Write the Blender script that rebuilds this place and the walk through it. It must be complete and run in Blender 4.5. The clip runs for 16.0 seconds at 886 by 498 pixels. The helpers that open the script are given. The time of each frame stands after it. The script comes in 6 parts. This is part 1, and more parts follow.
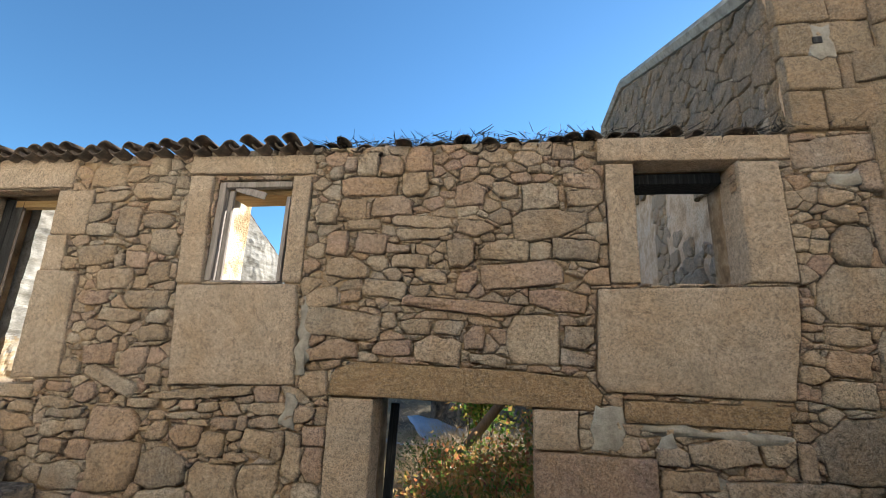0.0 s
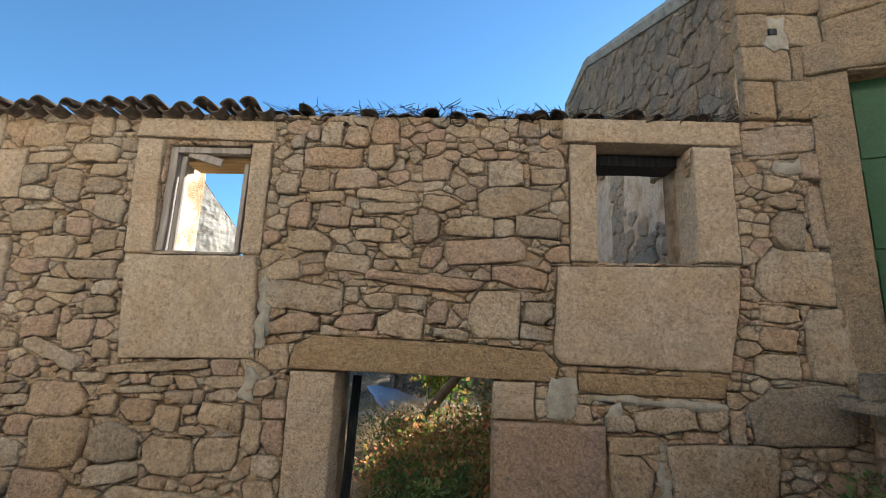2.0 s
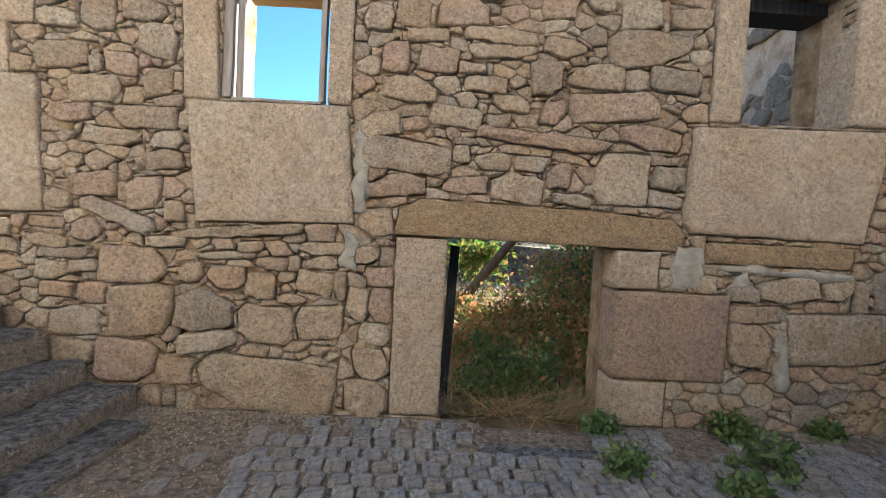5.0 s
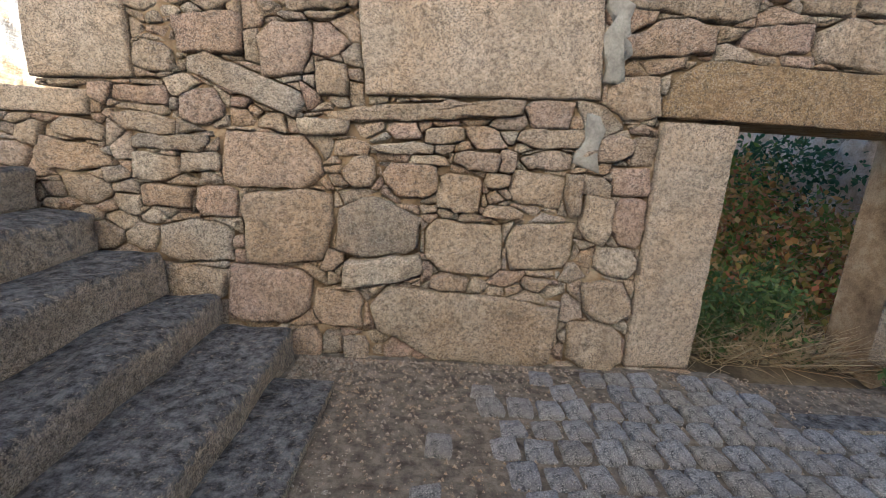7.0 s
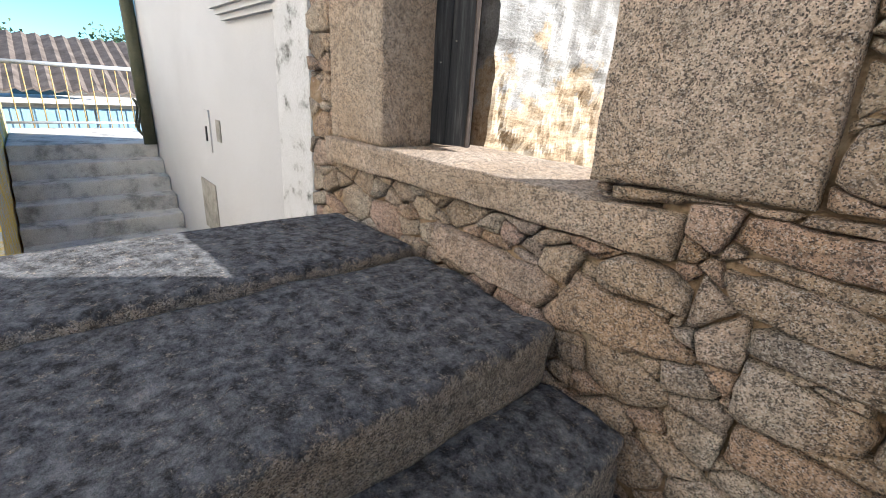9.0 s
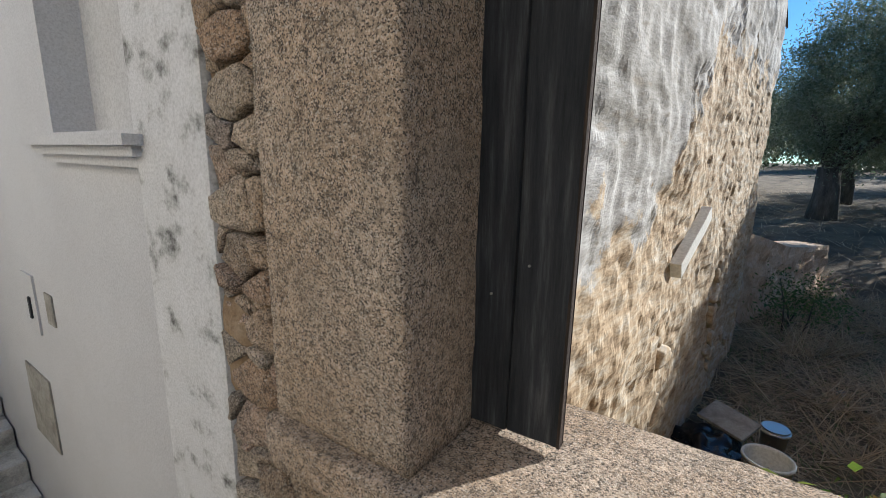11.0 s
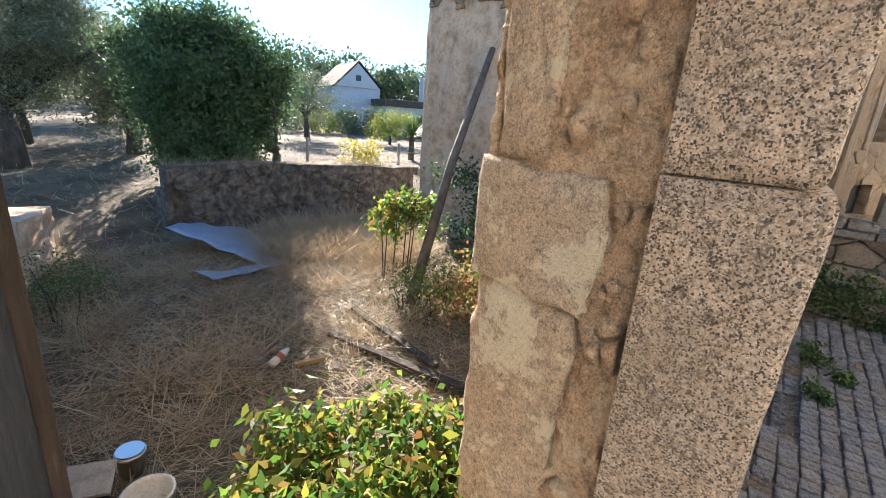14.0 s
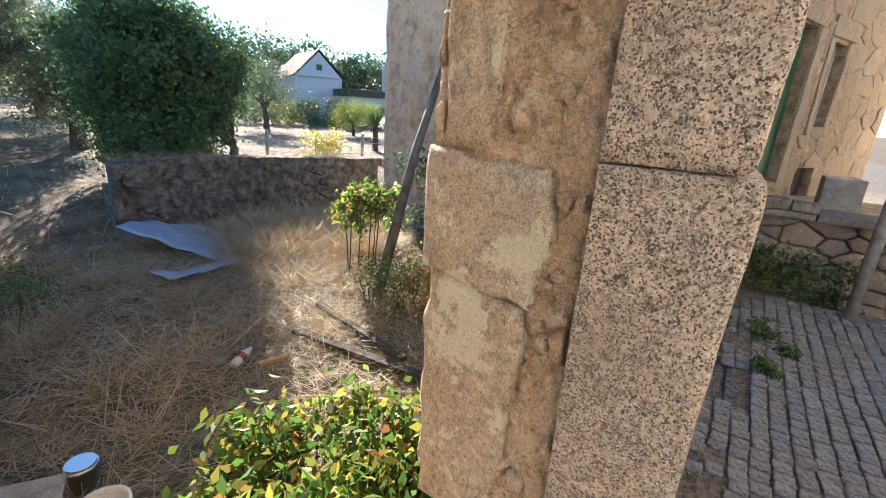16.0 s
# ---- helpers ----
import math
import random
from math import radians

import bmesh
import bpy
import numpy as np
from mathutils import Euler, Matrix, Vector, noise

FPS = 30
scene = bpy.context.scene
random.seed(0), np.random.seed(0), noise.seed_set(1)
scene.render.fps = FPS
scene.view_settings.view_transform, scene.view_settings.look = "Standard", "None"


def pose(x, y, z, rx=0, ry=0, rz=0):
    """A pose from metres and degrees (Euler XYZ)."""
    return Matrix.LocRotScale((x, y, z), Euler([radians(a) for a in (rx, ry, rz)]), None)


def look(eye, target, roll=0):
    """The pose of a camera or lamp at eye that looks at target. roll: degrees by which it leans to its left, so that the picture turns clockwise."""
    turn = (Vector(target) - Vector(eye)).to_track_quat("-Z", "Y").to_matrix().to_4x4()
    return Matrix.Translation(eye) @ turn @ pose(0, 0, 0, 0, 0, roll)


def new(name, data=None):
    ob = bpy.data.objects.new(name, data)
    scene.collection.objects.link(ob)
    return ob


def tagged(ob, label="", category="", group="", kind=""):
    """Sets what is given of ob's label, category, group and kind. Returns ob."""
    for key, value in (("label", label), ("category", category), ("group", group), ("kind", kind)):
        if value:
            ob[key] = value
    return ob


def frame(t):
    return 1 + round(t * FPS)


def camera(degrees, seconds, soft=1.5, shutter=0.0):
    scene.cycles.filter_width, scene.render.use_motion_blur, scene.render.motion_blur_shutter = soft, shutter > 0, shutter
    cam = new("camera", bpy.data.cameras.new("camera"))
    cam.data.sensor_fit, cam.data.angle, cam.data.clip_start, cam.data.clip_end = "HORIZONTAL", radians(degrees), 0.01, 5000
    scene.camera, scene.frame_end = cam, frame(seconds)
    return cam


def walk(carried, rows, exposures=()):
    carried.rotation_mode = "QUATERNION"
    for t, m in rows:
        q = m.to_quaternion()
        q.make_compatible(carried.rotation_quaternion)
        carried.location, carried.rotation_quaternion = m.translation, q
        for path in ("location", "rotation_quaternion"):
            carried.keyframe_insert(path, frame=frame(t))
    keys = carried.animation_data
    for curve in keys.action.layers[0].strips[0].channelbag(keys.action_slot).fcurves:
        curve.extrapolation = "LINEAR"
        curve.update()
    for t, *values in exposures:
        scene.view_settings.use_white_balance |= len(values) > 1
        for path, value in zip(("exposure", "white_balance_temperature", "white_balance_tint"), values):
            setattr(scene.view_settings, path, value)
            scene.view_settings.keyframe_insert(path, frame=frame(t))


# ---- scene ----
cam = camera(90.4, 16.0, soft=0.6)
PATH = [
    (0, (0.996, -3.491, 1.568), (0.713, -1.578, 2.076), 2.2),
    (0.5, (1.000, -3.485, 1.573), (0.798, -1.549, 2.029), 1.9),
    (1, (1.008, -3.512, 1.59), (0.842, -1.564, 2.016), 2.0),
    (1.5, (0.987, -3.504, 1.586), (0.856, -1.551, 1.995), 2.1),
    (2, (0.962, -3.504, 1.592), (0.858, -1.545, 1.983), 2.3),
    (2.5, (0.955, -3.502, 1.584), (0.876, -1.54, 1.965), 2.4),
    (3, (0.908, -3.498, 1.584), (0.845, -1.532, 1.945), 2.4),
    (3.2, (0.851, -3.472, 1.58), (0.800, -1.504, 1.934), 2.4),
    (5.3, (-0.235, -3.017, 1.29), (-0.202, -1.026, 1.102), 3.2),
    (5.5, (-0.328, -2.931, 1.28), (-0.291, -0.95, 1.009), 3.3),
    (6, (-0.622, -2.747, 1.228), (-0.576, -0.782, 0.858), 3.4),
    (6.5, (-1.043, -2.487, 1.186), (-0.985, -0.536, 0.752), 3.5),
    (7, (-1.434, -2.169, 1.111), (-1.394, -0.222, 0.656), 3.5),
    (7.5, (-1.757, -1.903, 1.081), (-1.957, 0.024, 0.585), 3.0),
    (8, (-2.083, -1.648, 1.231), (-2.766, 0.139, 0.647), 3.6),
    (8.5, (-2.367, -1.335, 1.311), (-3.614, 0.096, 0.68), 3.4),
    (9, (-2.743, -1.042, 1.503), (-4.137, 0.225, 0.832), 3.9),
    (9.2, (-2.873, -0.945, 1.59), (-4.289, 0.292, 0.909), 4.0),
    (11.3, (-3.849, -0.499, 2.108), (-4.880, 1.162, 1.687), 2.6),
    (11.5, (-3.843, -0.395, 2.246), (-4.759, 1.284, 1.661), 4.8),
    (12, (-3.941, -0.067, 2.292), (-4.212, 1.829, 1.715), 4.7),
    (12.5, (-4.058, 0.039, 2.295), (-3.496, 1.877, 1.743), 3.7),
    (13, (-4.115, 0.074, 2.283), (-2.908, 1.572, 1.736), 3.2),
    (13.5, (-4.077, 0.059, 2.3), (-2.648, 1.342, 1.739), 3.9),
    (14, (-4.118, 0.032, 2.345), (-2.599, 1.2, 1.774), 4.1),
    (14.5, (-4.116, 0.039, 2.333), (-2.551, 1.14, 1.752), 4.0),
    (15, (-4.102, 0.042, 2.338), (-2.514, 1.104, 1.746), 4.0),
    (15.5, (-4.103, 0.04, 2.345), (-2.507, 1.086, 1.747), 3.9),
    (16, (-4.071, 0.009, 2.348), (-2.477, 1.055, 1.745), 3.6),
]
EXPOSURES = [(0, 1.68, 6750, 8), (3.2, 1.80, 6750, 8), (5.4, 2.20, 6200, 10), (7.6, 2.46, 6050, 11), (8.2, 2.50, 6000, 11), (8.6, 2.30, 6000, 11), (9.2, 1.68, 5900, 11), (11.3, 0.92, 5950, 10), (11.7, 1.3, 6050, 10), (12.0, 1.62, 6250, 10), (12.4, 1.66, 6150, 12), (13.0, 2.02, 6250, 13), (13.6, 2.14, 6550, 15), (16, 2.18, 6600, 15)]
walk(cam, [(t, look(eye, target, roll)) for t, eye, target, roll in PATH], EXPOSURES)

# ---- light ----
SUN_YAW, SUN_ELEV = 32.5, 22.0     # degrees east of +y, above the horizon
world = bpy.data.worlds.new("world")
scene.world = world
world.use_nodes = True
_n = world.node_tree.nodes
_sky = _n.new("ShaderNodeTexSky")
_sky.sky_type, _sky.sun_disc = "NISHITA", False
_sky.sun_elevation, _sky.sun_rotation = radians(SUN_ELEV), radians(SUN_YAW)
_sky.altitude, _sky.air_density, _sky.dust_density, _sky.ozone_density = 1200, 1.0, 0.25, 1.2
_tint = _n.new("ShaderNodeMix")
_tint.data_type, _tint.blend_type = "RGBA", "MULTIPLY"
_tint.inputs["Factor"].default_value = 1.0
_tint.inputs["B"].default_value = (0.45, 0.78, 1.0, 1)      # clear, deep blue autumn sky
world.node_tree.links.new(_sky.outputs[0], _tint.inputs["A"])
world.node_tree.links.new(_tint.outputs["Result"], _n["Background"].inputs[0])
_n["Background"].inputs[1].default_value = 0.084
sun = new("sun", bpy.data.lights.new("sun", "SUN"))
sun.data.energy, sun.data.angle, sun.data.color = 5.0, radians(0.53), (1.0, 0.93, 0.82)
_d = Vector((math.sin(radians(SUN_YAW)) * math.cos(radians(SUN_ELEV)), math.cos(radians(SUN_YAW)) * math.cos(radians(SUN_ELEV)), math.sin(radians(SUN_ELEV))))
sun.matrix_world = look(_d * 60, (0, 0, 0))


# ---- materials ----
def mat_base(name, rough=0.9, metal=0.0):
    m = bpy.data.materials.new(name)
    m.use_nodes = True
    nt = m.node_tree
    b = nt.nodes["Principled BSDF"]
    b.inputs["Roughness"].default_value, b.inputs["Metallic"].default_value = rough, metal
    if "Specular IOR Level" in b.inputs:
        b.inputs["Specular IOR Level"].default_value = 0.3
    return m, nt, b


def link(nt, a, b):
    nt.links.new(a, b)


def noise_node(nt, scale, detail=4.0, rough=0.55, stretch=(1, 1, 1)):
    tc, mp, n = nt.nodes.new("ShaderNodeTexCoord"), nt.nodes.new("ShaderNodeMapping"), nt.nodes.new("ShaderNodeTexNoise")
    mp.inputs["Scale"].default_value = stretch
    n.inputs["Scale"].default_value, n.inputs["Detail"].default_value, n.inputs["Roughness"].default_value = scale, detail, rough
    link(nt, tc.outputs["Object"], mp.inputs[0])
    link(nt, mp.outputs[0], n.inputs["Vector"])
    return n.outputs["Fac"]


def ramp(nt, fac, stops):
    r = nt.nodes.new("ShaderNodeValToRGB")
    el = r.color_ramp.elements
    while len(el) < len(stops):
        el.new(0.5)
    for e, (p, c) in zip(el, stops):
        e.position, e.color = p, (*c, 1) if len(c) == 3 else c
    link(nt, fac, r.inputs[0])
    return r.outputs[0]


def mix(nt, fac, a, b, mode="MIX"):
    n = nt.nodes.new("ShaderNodeMix")
    n.data_type, n.blend_type = "RGBA", mode
    for sock, v in ((n.inputs["Factor"], fac), (n.inputs["A"], a), (n.inputs["B"], b)):
        if isinstance(v, (int, float)):
            sock.default_value = v
        elif isinstance(v, tuple):
            sock.default_value = (*v, 1)
        else:
            link(nt, v, sock)
    return n.outputs["Result"]


def bump(nt, b, height, strength=0.5, dist=0.01):
    n = nt.nodes.new("ShaderNodeBump")
    n.inputs["Strength"].default_value, n.inputs["Distance"].default_value = strength, dist
    link(nt, height, n.inputs["Height"])
    link(nt, n.outputs[0], b.inputs["Normal"])


def random_value(nt, island):
    if island:
        return nt.nodes.new("ShaderNodeNewGeometry").outputs["Random Per Island"]
    return nt.nodes.new("ShaderNodeObjectInfo").outputs["Random"]


G = lambda v: (v, v, v)


def crystals(nt, scale):
    """A random value for each mineral grain, about 1 / scale metres across, with ragged outlines."""
    tc, vo, wob, add = nt.nodes.new("ShaderNodeTexCoord"), nt.nodes.new("ShaderNodeTexVoronoi"), nt.nodes.new("ShaderNodeTexNoise"), nt.nodes.new("ShaderNodeVectorMath")
    wob.inputs["Scale"].default_value, wob.inputs["Detail"].default_value = scale * 1.6, 2.0
    add.operation = "MULTIPLY_ADD"
    add.inputs[1].default_value = (0.6 / scale,) * 3
    vo.inputs["Scale"].default_value = scale
    sep = nt.nodes.new("ShaderNodeSeparateColor")
    link(nt, tc.outputs["Object"], wob.inputs["Vector"])
    link(nt, wob.outputs["Color"], add.inputs[0])
    link(nt, tc.outputs["Object"], add.inputs[2])
    link(nt, add.outputs[0], vo.inputs["Vector"])
    link(nt, vo.outputs["Color"], sep.inputs[0])
    return sep.outputs[0]


def granite(name, tints, island=False, stain=0.5, speck=0.8, stain_col=(0.11, 0.10, 0.085), grain_size=185, bumpy=0.8, stain_size=5.5, stain_from=0.5, ochre=0.5, stain_width=0.22, crust=0.0, contrast=1.0):
    """Speckled granite: a tint picked stone by stone, warm drifts, dark mica specks, lichen stains."""
    m, nt, b = mat_base(name, 0.92)
    k = len(tints)
    base = ramp(nt, random_value(nt, island), [((i + 0.5) / k, c) for i, c in enumerate(tints)])
    drift = noise_node(nt, 2.7, 5)
    base = mix(nt, ramp(nt, drift, [(0.40, G(0)), (0.64, G(ochre * 1.3))]), base, (0.60, 0.395, 0.225))
    mottle = noise_node(nt, 26, 8, 0.8)
    base = mix(nt, 0.9 * contrast, base, ramp(nt, mottle, [(0.34, G(0.34)), (0.47, G(0.84)), (0.60, G(1.0))]), "MULTIPLY")
    grain = noise_node(nt, grain_size, 4, 0.75)
    cluster = noise_node(nt, grain_size * 0.24, 5, 0.88)
    base = mix(nt, 0.85 * contrast, base, ramp(nt, cluster, [(0.40, G(0.28)), (0.46, G(0.78)), (0.53, G(1.0))]), "MULTIPLY")
    crystal, fleck = crystals(nt, grain_size * 1.8), crystals(nt, grain_size * 0.95)
    base = mix(nt, 0.8 * contrast, base, ramp(nt, fleck, [(0.0, G(0.30)), (0.08, G(0.52)), (0.24, G(0.86)), (0.60, G(0.96)), (0.9, G(1.0))]), "MULTIPLY")
    base = mix(nt, ramp(nt, crystal, [(0.78, G(0)), (0.84, G(0.22 * contrast)), (1.0, G(0.42 * contrast))]), base, (0.86, 0.81, 0.73))
    base = mix(nt, ramp(nt, crystal, [(0.12, G(speck * contrast)), (0.17, G(speck * 0.85 * contrast)), (0.23, G(0.26 * contrast)), (0.42, G(0.0))]), base, (0.045, 0.040, 0.036))
    st = noise_node(nt, stain_size, 8, 0.72)
    base = mix(nt, ramp(nt, st, [(stain_from, G(0)), (stain_from + stain_width, G(stain))]), base, stain_col)
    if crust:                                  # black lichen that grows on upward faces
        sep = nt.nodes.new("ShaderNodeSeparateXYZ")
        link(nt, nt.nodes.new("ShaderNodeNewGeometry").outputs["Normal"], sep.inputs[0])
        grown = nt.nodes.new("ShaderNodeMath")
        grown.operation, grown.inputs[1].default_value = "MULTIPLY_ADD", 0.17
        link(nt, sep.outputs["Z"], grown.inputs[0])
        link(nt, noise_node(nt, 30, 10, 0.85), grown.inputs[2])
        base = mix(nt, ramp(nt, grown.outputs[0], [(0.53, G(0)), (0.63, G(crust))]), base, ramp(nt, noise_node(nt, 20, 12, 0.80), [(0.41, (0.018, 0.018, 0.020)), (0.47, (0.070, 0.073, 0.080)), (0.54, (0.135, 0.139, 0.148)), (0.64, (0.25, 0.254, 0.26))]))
    link(nt, base, b.inputs["Base Color"])
    coarse, fine = nt.nodes.new("ShaderNodeBump"), nt.nodes.new("ShaderNodeBump")
    for n_, h_, dist_, st_ in ((coarse, noise_node(nt, 14, 7, 0.7), 0.045, bumpy), (fine, grain, 0.006, 0.9)):
        n_.inputs["Strength"].default_value, n_.inputs["Distance"].default_value = st_, dist_
        link(nt, h_, n_.inputs["Height"])
    link(nt, coarse.outputs[0], fine.inputs["Normal"])
    link(nt, fine.outputs[0], b.inputs["Normal"])
    return m


def rough_mat(name, stops, scale=3.0, fine=60, rough=0.95, strength=0.6, dist=0.02, detail=8, stretch=(1, 1, 1), metal=0.0):
    """A rough surface whose colour drifts through stops, with fine grain on top."""
    m, nt, b = mat_base(name, rough, metal)
    big, small = noise_node(nt, scale, detail, 0.65, stretch), noise_node(nt, fine, 4, 0.7, stretch)
    col = ramp(nt, big, stops)
    col = mix(nt, 0.5, col, ramp(nt, small, [(0.3, G(0.45)), (0.6, G(1.0))]), "MULTIPLY")
    link(nt, col, b.inputs["Base Color"])
    bump(nt, b, mix(nt, 0.5, small, big), strength, dist)
    return m


WARM = [(0.62, 0.42, 0.28), (0.61, 0.49, 0.36), (0.74, 0.63, 0.50), (0.44, 0.38, 0.32), (0.62, 0.41, 0.31), (0.66, 0.55, 0.43), (0.36, 0.30, 0.24), (0.68, 0.51, 0.35), (0.54, 0.49, 0.42), (0.58, 0.38, 0.30), (0.72, 0.58, 0.43)]
GREY = [(0.67, 0.535, 0.415), (0.63, 0.505, 0.385), (0.69, 0.545, 0.415)]
m_stone = granite("rubble_granite", WARM)
m_stone_joined = granite("rubble_granite_small", WARM, island=True)
m_block = granite("dressed_granite", GREY, stain=0.55, stain_col=(0.24, 0.20, 0.155), speck=0.9, bumpy=0.4, ochre=0.35, stain_size=3.5, stain_from=0.46, stain_width=0.25)
m_lintel = granite("ochre_granite", [(0.46, 0.31, 0.16), (0.44, 0.30, 0.17)], stain=0.6, stain_col=(0.20, 0.12, 0.055))
m_pink = granite("pink_granite", [(0.46, 0.31, 0.26), (0.44, 0.30, 0.25)], stain=0.25, speck=0.7)
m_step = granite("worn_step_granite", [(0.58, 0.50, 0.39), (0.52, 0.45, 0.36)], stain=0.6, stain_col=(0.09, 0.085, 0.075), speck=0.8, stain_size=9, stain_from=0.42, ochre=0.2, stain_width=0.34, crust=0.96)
m_sett = granite("sett_granite", [(0.33, 0.35, 0.385), (0.40, 0.405, 0.42), (0.27, 0.285, 0.315), (0.36, 0.35, 0.335)], stain=0.5, speck=0.5, ochre=0.1)
m_sett_joined = granite("sett_granite_joined", [(0.33, 0.35, 0.385), (0.40, 0.405, 0.42), (0.27, 0.285, 0.315), (0.36, 0.35, 0.335)], island=True, stain=0.5, speck=0.5, ochre=0.1)
m_ashlar = granite("ashlar_granite", [(0.42, 0.31, 0.20), (0.40, 0.32, 0.22), (0.38, 0.28, 0.19), (0.52, 0.40, 0.27)], stain=0.35)
m_dark_stone = granite("weathered_dark_stone", [(0.33, 0.25, 0.165), (0.40, 0.295, 0.19), (0.25, 0.195, 0.145), (0.35, 0.28, 0.21)], island=True, stain=0.8, stain_col=(0.03, 0.03, 0.03))
m_inner_stone = granite("sandy_party_wall_stone", [(0.66, 0.50, 0.34), (0.74, 0.58, 0.42), (0.58, 0.44, 0.31), (0.68, 0.48, 0.33)], island=True, stain=0.4, stain_col=(0.2, 0.16, 0.12))
m_mortar = rough_mat("earth_mortar", [(0.3, (0.13, 0.085, 0.05)), (0.5, (0.33, 0.23, 0.14)), (0.7, (0.50, 0.40, 0.28))], 6, 90, strength=0.9, dist=0.03)
m_cement = rough_mat("grey_cement", [(0.35, (0.25, 0.235, 0.21)), (0.5, (0.36, 0.34, 0.30)), (0.7, (0.46, 0.44, 0.40))], 9, 90, strength=0.9)
m_limewash = rough_mat("old_limewash_plaster", [(0.30, (0.36, 0.24, 0.13)), (0.44, (0.55, 0.43, 0.28)), (0.52, (0.72, 0.68, 0.60)), (0.75, (0.80, 0.78, 0.73))], 2.6, 45, strength=0.9, dist=0.05)
def math_node(nt, op, a, b, c=0.0, clamp=False):
    n = nt.nodes.new("ShaderNodeMath")
    n.operation, n.use_clamp = op, clamp
    for sock, v in zip(n.inputs, (a, b, c)):
        if isinstance(v, (int, float)):
            sock.default_value = v
        else:
            link(nt, v, sock)
    return n.outputs[0]


def patchy_wall(name):
    """Pitted grey-white plaster that has fallen off an ochre rubble wall towards its foot and its far end."""
    m, nt, b = mat_base(name, 0.95)
    tc, sep = nt.nodes.new("ShaderNodeTexCoord"), nt.nodes.new("ShaderNodeSeparateXYZ")
    link(nt, tc.outputs["Object"], sep.inputs[0])
    far = math_node(nt, "MULTIPLY_ADD", sep.outputs["Y"], 1.2, -2.0, True)
    height = math_node(nt, "MULTIPLY_ADD", far, -1.1, sep.outputs["Z"])
    ragged = math_node(nt, "MULTIPLY_ADD", noise_node(nt, 3.2, 7, 0.68), 1.5, height)
    lost = ramp(nt, math_node(nt, "MULTIPLY", ragged, 0.2), [(0.466, G(1)), (0.478, G(0))])
    lime = ramp(nt, noise_node(nt, 6.0, 8, 0.72, (1, 0.22, 1)), [(0.34, (0.14, 0.13, 0.11)), (0.44, (0.27, 0.262, 0.24)), (0.54, (0.36, 0.355, 0.34)), (0.64, (0.46, 0.455, 0.445))])
    pits = noise_node(nt, 17.0, 5, 0.6, (1, 0.22, 1))
    lime = mix(nt, ramp(nt, pits, [(0.32, G(0.7)), (0.39, G(0))]), lime, (0.24, 0.21, 0.17))
    bare = ramp(nt, noise_node(nt, 19, 8, 0.72, (1, 0.22, 1)), [(0.34, (0.20, 0.14, 0.085)), (0.45, (0.40, 0.30, 0.19)), (0.55, (0.47, 0.39, 0.285)), (0.66, (0.51, 0.47, 0.40))])
    col = mix(nt, lost, lime, bare)
    fine = noise_node(nt, 120, 4, 0.7, (1, 0.3, 1))
    col = mix(nt, 0.6, col, ramp(nt, fine, [(0.36, G(0.55)), (0.56, G(1))]), "MULTIPLY")
    link(nt, col, b.inputs["Base Color"])
    big, small = nt.nodes.new("ShaderNodeBump"), nt.nodes.new("ShaderNodeBump")
    for n_, h_, dist_ in ((big, pits, 0.02), (small, fine, 0.004)):
        n_.inputs["Strength"].default_value, n_.inputs["Distance"].default_value = 0.4, dist_
        link(nt, h_, n_.inputs["Height"])
    link(nt, big.outputs[0], small.inputs["Normal"])
    link(nt, small.outputs[0], b.inputs["Normal"])
    return m


m_patchy = patchy_wall("flaking_limewash_on_rubble")
m_reveal = granite("sandy_reveal_stone", [(0.88, 0.70, 0.50), (0.86, 0.65, 0.45), (0.88, 0.72, 0.54)], stain=0.9, stain_col=(0.84, 0.75, 0.56), speck=0.45, stain_size=6, stain_from=0.535, stain_width=0.03, bumpy=1.2, ochre=0.3, contrast=0.62)
m_clay = granite("orange_clay_bedding", [(0.90, 0.60, 0.37), (0.88, 0.64, 0.42)], stain=0.6, stain_col=(0.86, 0.74, 0.54), speck=0.25, stain_size=9, stain_from=0.52, stain_width=0.08, bumpy=1.4, ochre=0.35, contrast=0.6)
m_inner_plaster = rough_mat("grey_brown_plaster", [(0.33, (0.40, 0.27, 0.17)), (0.47, (0.62, 0.45, 0.31)), (0.58, (0.72, 0.57, 0.43)), (0.70, (0.52, 0.38, 0.26))], 4.2, 40, strength=0.9, dist=0.05)
m_white = rough_mat("white_house_paint", [(0.3, (0.52, 0.52, 0.53)), (0.6, (0.58, 0.58, 0.59))], 1.2, 120, rough=0.8, strength=0.15, dist=0.005)
m_house_wall = rough_mat("pale_render", [(0.3, (0.78, 0.70, 0.58)), (0.7, (0.84, 0.77, 0.66))], 0.9, 60, strength=0.2)
m_wood = rough_mat("dark_weathered_wood", [(0.36, (0.016, 0.018, 0.021)), (0.54, (0.034, 0.037, 0.042)), (0.7, (0.085, 0.086, 0.09))], 9, 90, rough=0.8, strength=0.6, dist=0.01, stretch=(5, 5, 0.35))
m_grey_wood = rough_mat("silvered_wood", [(0.35, (0.20, 0.18, 0.17)), (0.6, (0.34, 0.31, 0.30)), (0.8, (0.46, 0.42, 0.40))], 6, 60, rough=0.8, strength=0.5, dist=0.008, stretch=(5, 5, 0.4))
